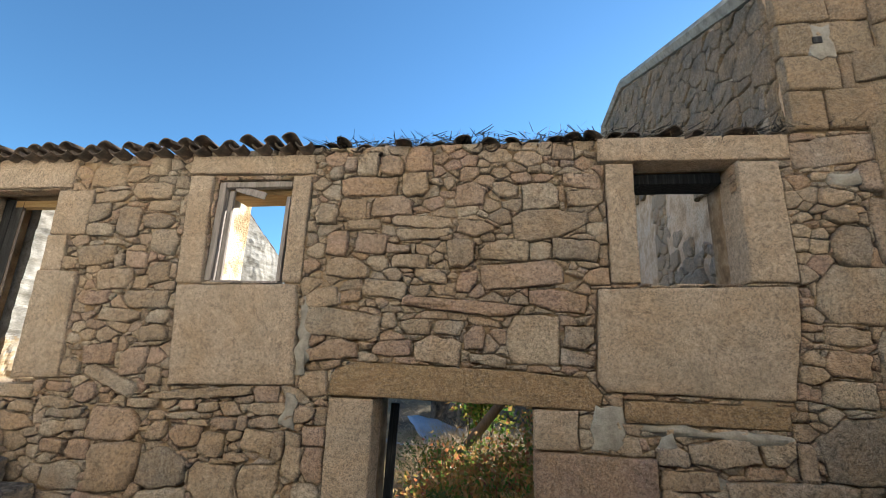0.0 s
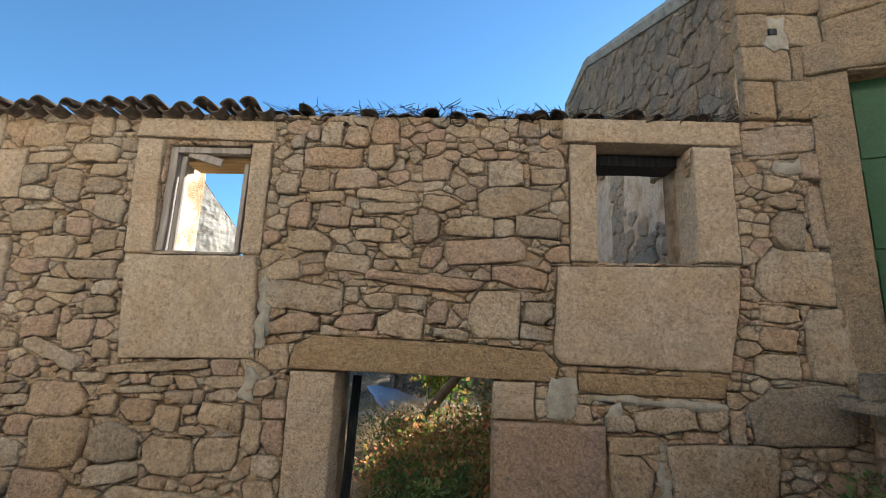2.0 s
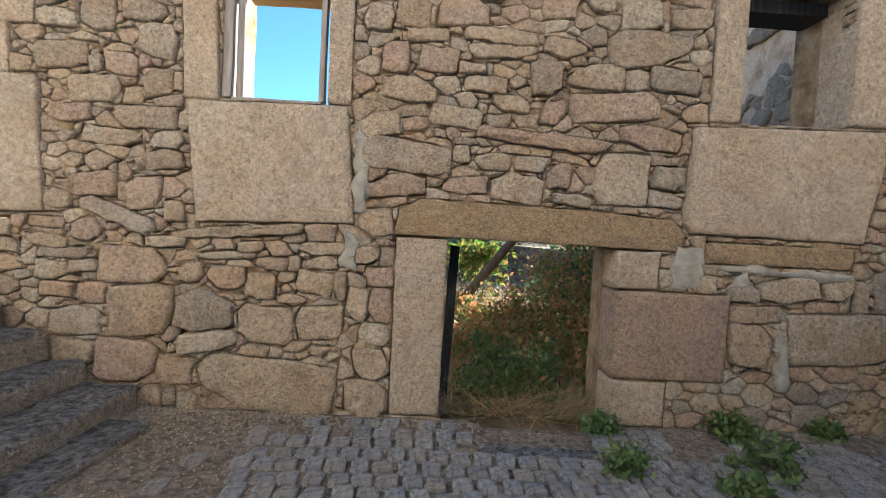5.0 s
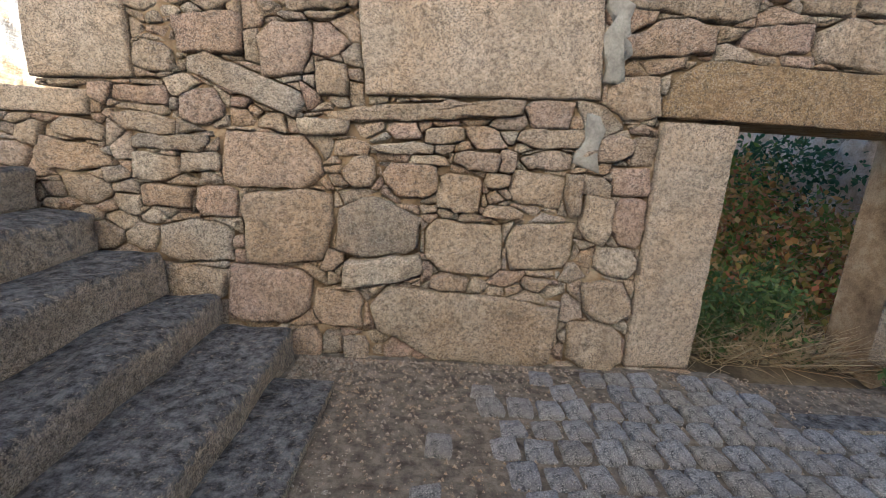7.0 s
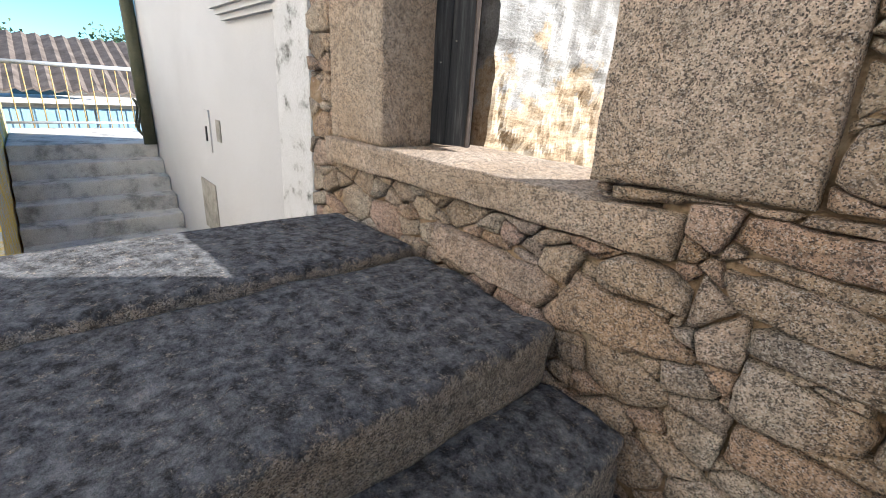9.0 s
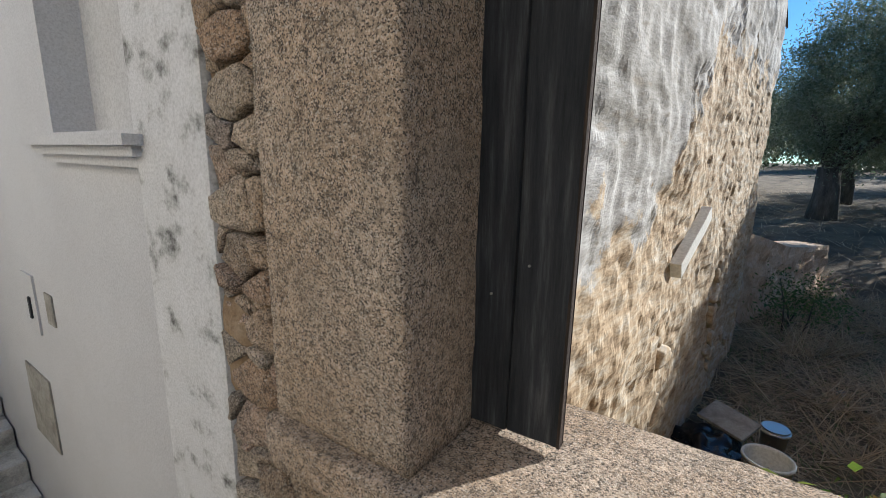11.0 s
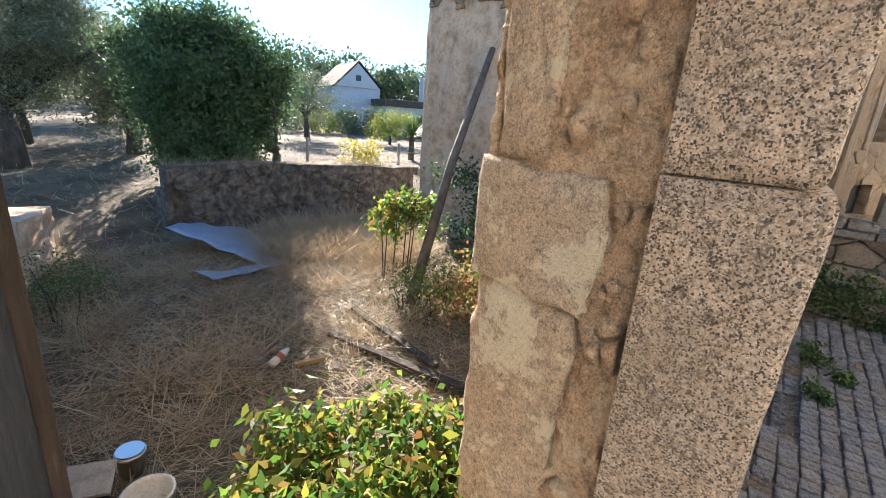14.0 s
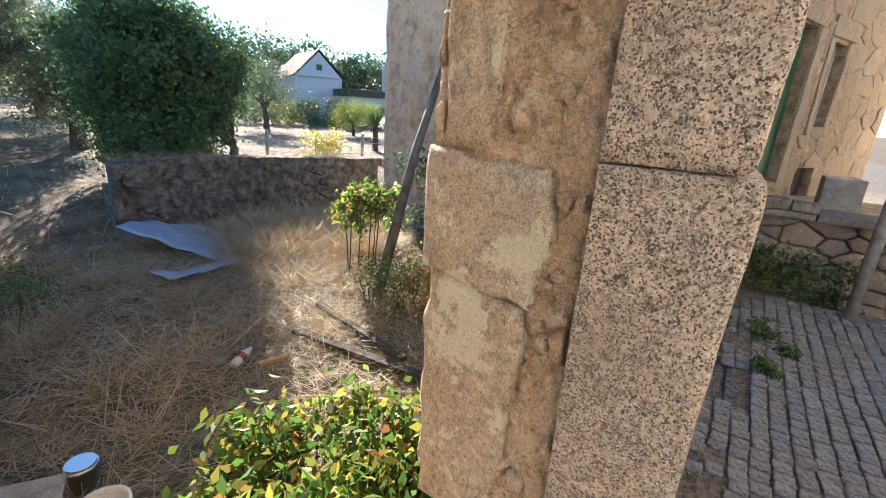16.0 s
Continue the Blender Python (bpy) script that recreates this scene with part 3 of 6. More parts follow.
MIDDLE_REST = [
    (0.71, 1.56, 1.02, 1.66), (1.43, 1.72, 1.66, 1.89), (1.40, 1.59, 1.66, 1.71), (0.70, 1.86, 0.97, 1.94), (-0.66, 1.28, -0.39, 1.49),
]
RIGHT = [
    (3.22, 1.94, 3.97, 2.41), (3.66, 2.33, 3.99, 2.91), (3.39, 2.36, 3.63, 2.68), (3.53, 1.33, 3.95, 1.93), (2.96, 0.85, 3.88, 1.35), (3.14, 1.35, 3.49, 1.56),
    (3.20, 1.57, 3.49, 1.76), (3.22, 1.78, 3.54, 1.93), (3.21, 3.18, 3.96, 3.42), (3.64, 2.94, 3.93, 3.18), (2.24, 0.96, 2.72, 1.14), (2.03, 0.94, 2.26, 1.07),
    (2.05, 0.79, 2.44, 0.93), (2.72, 0.98, 2.96, 1.16), (2.90, 0.89, 3.14, 1.15), (2.49, 0.51, 3.28, 0.94), (2.04, 0.48, 2.37, 0.79), (3.36, 2.69, 3.61, 2.81),
    (3.36, 2.83, 3.62, 2.98), (2.99, 1.34, 3.20, 1.48),
]
LOWER_LEFT = [
    (-2.88, 1.37, -2.69, 1.51), (-2.68, 1.46, -2.37, 1.64), (-2.29, 1.38, -2.03, 1.62), (-3.00, 1.22, -2.71, 1.34), (-2.68, 1.13, -2.46, 1.32), (-3.00, 1.07, -2.69, 1.18),
    (-3.28, 1.04, -3.04, 1.14), (-2.92, 1.00, -2.54, 1.11), (-3.37, 0.88, -3.00, 1.03), (-2.04, 1.31, -1.87, 1.47), (-2.12, 1.12, -1.87, 1.22), (-2.00, 1.20, -1.01, 1.31),
    (-2.48, 0.86, -2.00, 1.14), (-2.91, 0.73, -2.63, 0.85), (-2.62, 0.70, -2.37, 0.87), (-2.83, 0.45, -2.44, 0.69), (-2.45, 0.47, -1.92, 0.86), (-1.94, 0.52, -1.46, 0.86),
    (-1.53, 0.46, -1.09, 0.81), (-1.91, 0.33, -1.48, 0.57), (-2.49, 0.15, -2.03, 0.47), (-2.09, 0.14, -1.78, 0.38), (-1.76, -0.04, -0.73, 0.43), (-1.08, 0.50, -0.71, 0.78),
]
LOWER_MIDDLE = [
    (-1.45, 0.36, -1.25, 0.48), (-1.90, 0.88, -1.73, 1.04), (-1.71, 0.83, -1.43, 1.02), (-1.43, 0.78, -1.20, 0.99), (-1.37, 1.00, -1.14, 1.10), (-1.08, 0.83, -0.80, 1.01),
    (-1.06, 1.13, -0.73, 1.23), (-1.04, 1.02, -0.77, 1.12), (-1.51, 1.11, -1.32, 1.20), (-1.77, 1.06, -1.46, 1.13), (-1.20, 0.71, -0.99, 0.85), (-0.72, 0.67, -0.55, 0.91),
    (-0.58, 0.91, -0.35, 1.08), (-0.56, 0.66, -0.36, 0.92), (-0.62, 0.50, -0.39, 0.67), (-0.65, 0.25, -0.38, 0.48), (-0.70, -0.04, -0.41, 0.24), (-0.81, 0.80, -0.71, 1.02),
    (-0.67, 1.06, -0.49, 1.21), (-2.84, 0.21, -2.49, 0.45), (-1.21, 0.92, -1.08, 1.00), (-2.68, 0.92, -2.49, 1.03), (-2.91, 0.86, -2.68, 0.99),
]
LOWER_FOOT = [
    (-2.00, -0.02, -1.90, 0.13), (-1.89, -0.08, -1.75, 0.10), (-2.20, -0.09, -2.00, 0.14),
]
LANDING_SIDE = [(-3.98, 0.90, -3.40, 1.03)]


def parted(boxes, fixed):
    """Boxes cut back where two of them, or one and a fixed box, overlap."""
    boxes = [list(b) for b in boxes]
    for i, a in enumerate(boxes):
        for b, shared in [(f, False) for f in fixed] + [(c, True) for c in boxes[:i]]:
            du, dv = min(a[2], b[2]) - max(a[0], b[0]), min(a[3], b[3]) - max(a[1], b[1])
            if du <= 0 or dv <= 0:
                continue
            k = 0 if du < dv else 1
            low, high = (a, b) if a[k] + a[k + 2] < b[k] + b[k + 2] else (b, a)
            cut = (low[k + 2] + high[k]) / 2 if shared else (b[k] if low is a else b[k + 2])
            if shared or low is a:
                low[k + 2] = cut
            if shared or high is a:
                high[k] = cut
    return [b for b in boxes if b[2] - b[0] > 0.06 and b[3] - b[1] > 0.05]


bounds_of = lambda p: (min(q[0] for q in p), min(q[1] for q in p), max(q[0] for q in p), max(q[1] for q in p))
SLANTED = [(-2.64, 1.385), (-2.14, 1.20), (-2.09, 1.27), (-2.10, 1.32), (-2.55, 1.48), (-2.62, 1.45)]
placed = parted(UPPER_LEFT + MIDDLE_HIGH + MIDDLE_LOW + MIDDLE_REST + RIGHT + LOWER_LEFT + LOWER_MIDDLE + LOWER_FOOT + LANDING_SIDE, [bounds_of(p) for p in taken] + HOLES)
big = [boulder(rng, *b) for b in placed] + [SLANTED]
# big stones give way to the dressed ones
holes_poly = [rect(*h) for h in HOLES]
cells = rubble_cells(rng, (FX0, -0.12, FX1, TOP), taken + holes_poly + big, [(0.065, 1600), (0.042, 6000), (0.024, 9000)], 1.55, 0.008)
chips = rubble_cells(rng, (FX0, -0.12, FX1, TOP), taken + holes_poly + big + [shrink(c, 0.002) or c for c in cells], [(0.03, 3500), (0.018, 6000)], 1.4, 0.006)
lay_stones(wall_front, chips, facade_place, m_stone, m_stone_joined, rng, -0.016, 0.08, 0.012, 0.005, 0.003, 0)
lay_stones(wall_front, big, facade_place, m_stone, m_stone_joined, rng, 0.014, 0.12, 0.026, 0.011, 0.002, 999)
lay_stones(wall_front, cells, facade_place, m_stone, m_stone_joined, rng, -0.006, 0.10, 0.020, 0.009, 0.003, 160)

# cement repairs smeared into the joints
PATCHES = [(-0.70, 1.42, -0.60, 2.10), (1.62, 1.02, 1.84, 1.30), (1.86, 1.14, 2.95, 1.20), (2.06, 0.98, 2.16, 1.14), (-0.76, 1.05, -0.66, 1.30), (2.40, 0.30, 2.50, 0.90), (3.45, 3.0, 3.72, 3.12)]
for pu0, pv0, pu1, pv1 in PATCHES:
    q_ = [(u + rng.uniform(-0.03, 0.03), v + rng.uniform(-0.03, 0.03)) for u, v in wandering(rect(pu0, pv0, pu1, pv1), 0.07)]
    v_, f_ = stone_geo(q_, rng, facade_place, 0.004, -0.06, 0.012)
    mesh_ob("cement_patch", v_, f_, m_cement, wall_front, True)

# rough inner reveal of the upper doorway
reveal_place = lambda u, v, w: (-3.335 - w + 0.30 * max(0.0, u - 0.19), 0.19 + (u - 0.19) * 1.18, v)
reveal = empty("doorway_reveal")
tagged(reveal, "eroded sandy plaster reveal inside the doorway", "wall", kind="structure")
bed_v, bed_f = [], []
for j_ in range(141):
    for i_ in range(36):
        u_, z_ = 0.19 + 0.01 * i_, 1.28 + 0.013 * j_
        bed_v.append(reveal_place(u_, z_, -0.012 + 0.010 * noise.noise(Vector((u_ * 9, z_ * 9, 2))) + 0.014 * noise.noise(Vector((u_ * 24, z_ * 24, 5))) + 0.010 * noise.noise(Vector((u_ * 60, z_ * 60, 8)))))
        if i_ < 35 and j_ < 140:
            q_ = j_ * 36 + i_
            bed_f.append((q_, q_ + 1, q_ + 37, q_ + 36))
for i_ in range(len(bed_v)):
    bed_v.append((bed_v[i_][0] + 0.06, bed_v[i_][1], bed_v[i_][2]))
n_bed = len(bed_v) // 2
bed_f += [tuple(k + n_bed for k in f[::-1]) for f in bed_f]
bed_f += [(j_ * 36 + i_, j_ * 36 + i_ + 36, n_bed + j_ * 36 + i_ + 36, n_bed + j_ * 36 + i_) for j_ in range(140) for i_ in (0, 35)]
mesh_ob("plaster_bed", bed_v, bed_f, m_clay, reveal, False, "crumbling orange clay bedding")
rv_blocks = [[(0.26, 2.262), (0.53, 2.262), (0.52, 2.6), (0.53, 3.1), (0.31, 3.1), (0.34, 2.8), (0.29, 2.5)], [(0.27, 1.972), (0.56, 1.972), (0.565, 2.1), (0.55, 2.268), (0.28, 2.268), (0.25, 2.15)], [(0.33, 1.29), (0.545, 1.29), (0.54, 1.6), (0.55, 1.978), (0.29, 1.978), (0.30, 1.7)]]
lay_stones(reveal, rv_blocks, reveal_place, m_reveal, m_reveal, random.Random(3), 0.016, 0.15, 0.016, 0.012, 0.001, 99, "reveal_block")
lay_stones(reveal, [c for k, c in enumerate(rubble_cells(random.Random(8), (0.205, 1.28, 0.54, 3.1), rv_blocks, [(0.030, 700), (0.017, 3500)], 0.8, 0.01)) if k % 5 < 3], reveal_place, m_clay, m_clay, random.Random(3), 0.0, 0.15, 0.02, 0.008, 0.003, 30, "reveal_chip")


# ---- roof tiles along the wall top ----
def tile_bm(length, r0, r1, thick=0.014, arc=150, n=8):
    """A barrel tile lying along +y: a tapered half pipe."""
    bm = bmesh.new()
    rows = []
    for y, r in ((0, r0), (length * 0.5, (r0 + r1) / 2), (length, r1)):
        outer, inner = [], []
        for k in range(n + 1):
            a = radians(90 - arc / 2 + arc * k / n)
            outer.append(bm.verts.new((r * math.cos(a), y, r * math.sin(a) - r * 0.3)))
            inner.append(bm.verts.new(((r - thick) * math.cos(a), y, (r - thick) * math.sin(a) - r * 0.3)))
        rows.append((outer, inner))
    for (o0, i0), (o1, i1) in zip(rows, rows[1:]):
        for k in range(n):
            bm.faces.new((o0[k], o0[k + 1], o1[k + 1], o1[k]))
            bm.faces.new((i0[k], i1[k], i1[k + 1], i0[k + 1]))
        for k in (0, n):
            bm.faces.new((o0[k], o1[k], i1[k], i0[k]))
    for (o, i), flip in ((rows[0], 0), (rows[-1], 1)):
        for k in range(n):
            bm.faces.new((o[k], i[k], i[k + 1], o[k + 1]) if not flip else (o[k], o[k + 1], i[k + 1], i[k]))
    return bm


tile_roof = empty("eaves_tiles")
tagged(tile_roof, "broken row of weathered dark clay barrel tiles on the wall top", "roof tiles")
first = part("roof_tile", tile_bm(0.42, 0.082, 0.066), m_tile, tile_roof, smooth=True)
tr = random.Random(4)
x_ = -4.9
while x_ < 3.2:
    whole = x_ < -0.9
    ob = first if x_ == -4.9 else new("roof_tile", first.data)
    ob.parent = tile_roof
    zz = 3.482 if whole else 3.45 + tr.uniform(-0.02, 0.03)
    tilt = tr.uniform(-6, 6) if whole else tr.uniform(-25, 25)
    ob.matrix_basis = pose(x_, -0.13 + tr.uniform(-0.05, 0.06) + (0.0 if whole else 0.1), zz, 5 + tr.uniform(-6, 6), tilt, tr.uniform(-6, 6) if whole else tr.uniform(-30, 30)) @ Matrix.Diagonal((1, 1, 1 if whole else tr.uniform(0.3, 0.75), 1))
    if whole:
        pan = new("roof_tile", first.data)
        pan.parent = tile_roof
        pan.matrix_basis = pose(x_ + 0.105, -0.11, zz - 0.02, 8, 180 + tr.uniform(-5, 5), tr.uniform(-4, 4))
    elif tr.random() < 0.6:
        chip = new("roof_tile", first.data)
        chip.parent = tile_roof
        chip.matrix_basis = pose(x_ + 0.1, 0.0, zz - 0.03, tr.uniform(-10, 10), tr.uniform(150, 200), tr.uniform(-15, 15)) @ Matrix.Scale(0.8, 4)
    x_ += tr.uniform(0.19, 0.23) if whole else tr.uniform(0.11, 0.2)


# ---- timber in the openings ----
def timber(name, x0, y0, z0, x1, y1, z1, material, parent=None, seed=0, label=""):
    return part(name, box_bm(x0, y0, z0, x1, y1, z1, 0.006, 0.006, 3, seed), material, parent, label)


frame_thing = empty("door_frame")
tagged(frame_thing, "split dark weathered timber door post on the sill", "door frame")
timber("post", -4.385, 0.268, 1.28, -4.225, 0.36, 3.11, m_wood, frame_thing, 1)
timber("door_board", -4.222, 0.272, 1.285, -4.094, 0.30, 3.1, m_wood, frame_thing, 2, "dark grooved board with a pale split edge")
timber("split_edge", -4.097, 0.271, 1.285, -4.0915, 0.300, 3.1, m_split, frame_thing, 14, "raw reddish split edge of the board")
for nx, nz in ((-4.20, 2.33), (-4.185, 2.33), (-4.19, 1.70), (-4.30, 2.30), (-4.28, 1.62)):
    part("nail", tube_bm([(nx, 0.267, nz), (nx, 0.29, nz)], 0.003, 8), m_cement, frame_thing, "pale corroded nail head")
timber("head", -4.20, 0.27, 3.02, -3.36, 0.36, 3.095, m_raw_wood, frame_thing, 3, "raw ochre head beam")
win = empty("window_1")
tagged(win, "silvered wooden window frame without glass", "window frame", kind="structure")
timber("frame_post", -1.665, 0.03, 2.215, -1.60, 0.11, 3.15, m_grey_wood, win, 4)
timber("casement_board", -1.585, 0.07, 2.21, -1.535, 0.10, 3.08, m_grey_wood, win, 5)
timber("frame_post", -0.985, 0.03, 2.215, -0.945, 0.10, 3.0, m_grey_wood, win, 6)
timber("frame_head", -1.64, 0.04, 3.10, -0.95, 0.11, 3.155, m_grey_wood, win, 7)
timber("frame_sill", -1.6, 0.03, 2.195, -0.96, 0.12, 2.215, m_grey_wood, win, 8)
timber("lintel_board", -1.64, 0.16, 3.06, -0.94, 0.45, 3.15, m_raw_wood, win, 9, "raw ochre inner lintel board")
lb = timber("loose_board", -0.16, 0, -0.035, 0.16, 0.02, 0.035, m_grey_wood, win, 10, "loose slanting board")
lb.matrix_basis = pose(-1.36, 0.055, 3.06, 0, 16, 0)
part("reveal_plaster", box_bm(-1.73, 0.215, 2.17, -1.672, 0.587, 3.18, 0.01, 0.006, 4, 5), m_limewash, win, "white plastered inner reveal")
w2 = empty("window_2")
tagged(w2, "dark timber lintel over an empty window opening", "window", kind="structure")
timber("inner_lintel", 2.02, 0.25, 3.14, 2.80, 0.5, 3.235, m_wood, w2, 11)
timber("board", 0.0, 0, 0, 0.075, 0.03, 1.24, m_wood, empty("door_board_lower"), 12)
dl = bpy.data.objects["door_board_lower"]
tagged(dl, "dark weathered plank standing in the low doorway", "board")
dl.matrix_basis = pose(-0.02, 0.40, 0.0, 0, 2.0, 0)

# ---- granite steps and landing against the wall ----
STEPS = [(-2.13, 0.155), (-2.49, 0.31), (-2.77, 0.51), (-3.07, 0.70), (-3.34, 0.90)]
steps = empty("granite_steps")
tagged(steps, "worn black-stained granite steps up to the doorway", "steps", kind="structure")
for i, (x, z) in enumerate(STEPS):
    x_in = STEPS[i + 1][0] - 0.06 if i < 4 else -4.02
    z0 = -0.05 if i == 0 else STEPS[i - 1][1] - 0.03
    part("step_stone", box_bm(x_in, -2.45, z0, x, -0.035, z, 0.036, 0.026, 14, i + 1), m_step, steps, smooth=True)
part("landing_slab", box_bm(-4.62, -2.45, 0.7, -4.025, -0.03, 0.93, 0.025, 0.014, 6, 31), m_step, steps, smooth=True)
part("step_core", box_bm(-4.60, -2.42, -2.1, -3.2, -0.05, 0.66), m_mortar, steps)
part("step_core", box_bm(-3.2, -2.40, -0.4, -2.62, -0.05, 0.26), m_mortar, steps)
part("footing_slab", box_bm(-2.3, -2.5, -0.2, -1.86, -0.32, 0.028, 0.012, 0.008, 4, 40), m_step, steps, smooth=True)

# ---- street and ground ----
def sheet(name, us_, vs_, height, material, parent=None):
    verts = [(u, v, height(u, v)) for v in vs_ for u in us_]
    n = len(us_)
    faces = [(j * n + i, j * n + i + 1, (j + 1) * n + i + 1, (j + 1) * n + i) for j in range(len(vs_) - 1) for i in range(n - 1)]
    return mesh_ob(name, verts, faces, material, parent, True)


def garden_z(x, y):
    """Height of the ground inside and behind the ruin; the street side stays below the paving."""
    if y <= 0.3 and x < -4.66:
        return -2.0
    far = min(1.0, max(0.0, (y - 8.5) / 3.0))
    base = -0.12 + 0.5 * far + 0.02 * max(0.0, min(y - 12, 60))
    lump = 0.035 * noise.noise(Vector((x * 0.9, y * 0.9, 0))) + 0.02 * noise.noise(Vector((x * 3, y * 3, 5)))
    return base + lump if y > 0.3 else -0.16


gx = sorted(set([-4.67, -4.65, -3000, -800, -250, -120, -60, -35, -22] + [round(-16 + 0.5 * i, 2) for i in range(0, 24)] + [round(-4.4 + 0.22 * i, 2) for i in range(38)] + [round(4 + 0.7 * i, 2) for i in range(30)] + [30, 45, 70, 130, 300, 900, 3000]))
gy = sorted(set([-3000, -800, -200, -60, -20, -8, -3, 0.25, 0.35] + [round(0.5 + 0.22 * i, 2) for i in range(44)] + [round(10.5 + 0.8 * i, 2) for i in range(30)] + [40, 55, 80, 140, 300, 900, 3000]))
tagged(sheet("ground", gx, gy, garden_z, m_soil), "dry earth strewn with straw and weeds", "ground", kind="structure")

pavement = empty("pavement")
tagged(pavement, "grey granite sett paving with gritty joints", "pavement", kind="structure")


def street_z(x, y):
    return 0.012 * noise.noise(Vector((x * 1.3, y * 1.3, 2))) + 0.02 * max(0, x - 1) - 0.012 + (-0.05 if (0.28 < x < 1.06 and y > -0.44) else 0)


sx = [-4.66] + [round(-4.6 + 0.12 * i, 3) for i in range(89)] + [6.5, 8, 12, 20, 40]
sy = [-7.0, -6, -5, -4.4] + [round(-4 + 0.12 * i, 3) for i in range(34)] + [0.02]
sheet("bedding", sx, sy, street_z, m_gravel, pavement)
pr = random.Random(21)
proto = []
for k in range(6):
    q_ = [(u + pr.uniform(-0.004, 0.004), v + pr.uniform(-0.004, 0.004)) for u, v in ((-0.046, -0.056), (0.0, -0.055), (0.046, -0.056), (0.056, -0.046), (0.055, 0.0), (0.056, 0.046), (0.046, 0.056), (0.0, 0.055), (-0.046, 0.056), (-0.056, 0.046), (-0.055, 0.0), (-0.056, -0.046))]
    v_, f_ = stone_geo(q_, pr, lambda u, v, w: (u, v, w), 0.010, -0.03, 0.007)
    me = bpy.data.meshes.new("sett")
    me.from_pydata(v_, [], f_)
    me.polygons.foreach_set("use_smooth", [True] * len(me.polygons))
    me.materials.append(m_sett)
    proto.append((v_, f_, me))
jv, jf, count = [], [], 0
row = 0
y = -0.15
while y > -4.6:
    x = -2.05 + 0.03 * math.sin(row * 1.9) + 0.066 * (row % 2)
    while x < 3.6:
        hole = 0.16 < x < 1.02 and y > -0.50
        dirt = (x < -0.62 and y > -0.36 and pr.random() < 0.85) or (x > 1.5 and y > -0.5 - 0.3 * math.sin(x * 2)) or (x < -1.12 and y > -1.15 and pr.random() < 0.9) or (x < -1.45 and y > -2.6)
        if not hole and not dirt and pr.random() > 0.012:
            v_, f_, me = pr.choice(proto)
            m = pose(x + pr.uniform(-0.007, 0.007), y + pr.uniform(-0.007, 0.007), street_z(x, y) + 0.015 + pr.uniform(-0.006, 0.005) - (0.008 if x < -0.9 else 0), pr.uniform(-3, 3), pr.uniform(-3, 3), pr.uniform(-5, 5)) @ Matrix.Diagonal((pr.uniform(0.90, 1.02), pr.uniform(1.03, 1.16), 1, 1))
            if count < 300 and -1.6 < x < 1.9 and y > -2.3:
                ob = new("sett", me)
                ob.parent, ob.matrix_basis = pavement, m
                count += 1
            else:
                o = len(jv)
                jv += [tuple(m @ Vector(p)) for p in v_]
                jf += [tuple(i + o for i in q) for q in f_]
        x += 0.132 + pr.uniform(-0.006, 0.006)
    y -= 0.138
    row += 1
tagged(mesh_ob("setts", jv, jf, m_sett_joined, pavement, True), kind="stuff")

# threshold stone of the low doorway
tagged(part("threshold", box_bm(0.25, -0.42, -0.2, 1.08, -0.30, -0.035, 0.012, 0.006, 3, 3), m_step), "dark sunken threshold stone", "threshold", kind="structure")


# ---- walls round the ruin ----
def line_place(p, q, side=1):
    """Maps (along, height, depth towards side) for a wall from p to q."""
    d = Vector((q[0] - p[0], q[1] - p[1], 0)).normalized()
    n = Vector((d.y, -d.x, 0)) * side
    return lambda u, v, w: tuple(Vector((p[0], p[1], 0)) + d * u + n * w + Vector((0, 0, v)))


def closed_wall(name, p, q, heights, thick, material, parent, n=24, side=1, base=-0.4, rough=0.02, rows_up=14, relief=None):
    """A thick wall with a top that follows heights [(along, z)...], its face on the given side roughened."""
    place, length = line_place(p, q, side), math.hypot(q[0] - p[0], q[1] - p[1])
    top = lambda u: float(np.interp(u, [h[0] for h in heights], [h[1] for h in heights]))
    m, verts, faces = rows_up, [], []
    for j in range(m + 1):
        for i in range(n + 1):
            u = length * i / n
            z = base + (top(u) - base) * j / m
            d = rough * (noise.noise(Vector((u * 2.2, z * 2.2, 7))) + 0.6 * noise.noise(Vector((u * 7, z * 7, 3))))
            verts.append(place(u, z, relief(u, z) if relief else d))
    back = len(verts)
    for j in (0, m):
        for i in range(n + 1):
            u = length * i / n
            verts.append(place(u, base if j == 0 else top(u), -thick))
    g = lambda i, j: j * (n + 1) + i
    for j in range(m):
        for i in range(n):
            faces.append((g(i, j), g(i + 1, j), g(i + 1, j + 1), g(i, j + 1)))
    for i in range(n):
        faces.append((g(i, m), g(i + 1, m), back + n + 1 + i + 1, back + n + 1 + i))
        faces.append((back + i, back + n + 1 + i, back + n + 2 + i, back + i + 1))
        faces.append((g(i, 0), back + i, back + i + 1, g(i + 1, 0)))
    for i, flip in ((0, False), (n, True)):
        ring = [g(i, j) for j in range(m + 1)] + [back + n + 1 + i, back + i]
        faces.append(tuple(ring if not flip else ring[::-1]))
    return mesh_ob(name, verts, faces, material, parent)


wall_left = empty("wall_left")
tagged(wall_left, "sunlit cross wall with flaking limewash over rubble", "wall", kind="structure")
LP, LQ = (-4.26, 0.585), (-3.73, 5.3)
prng = np.random.default_rng(44)
PIT_U, PIT_Z, PIT_R = prng.uniform(0, 1, 420) ** 1.3 * 4.6, prng.uniform(0.2, 3.9, 420), prng.uniform(0.01, 0.045, 420)


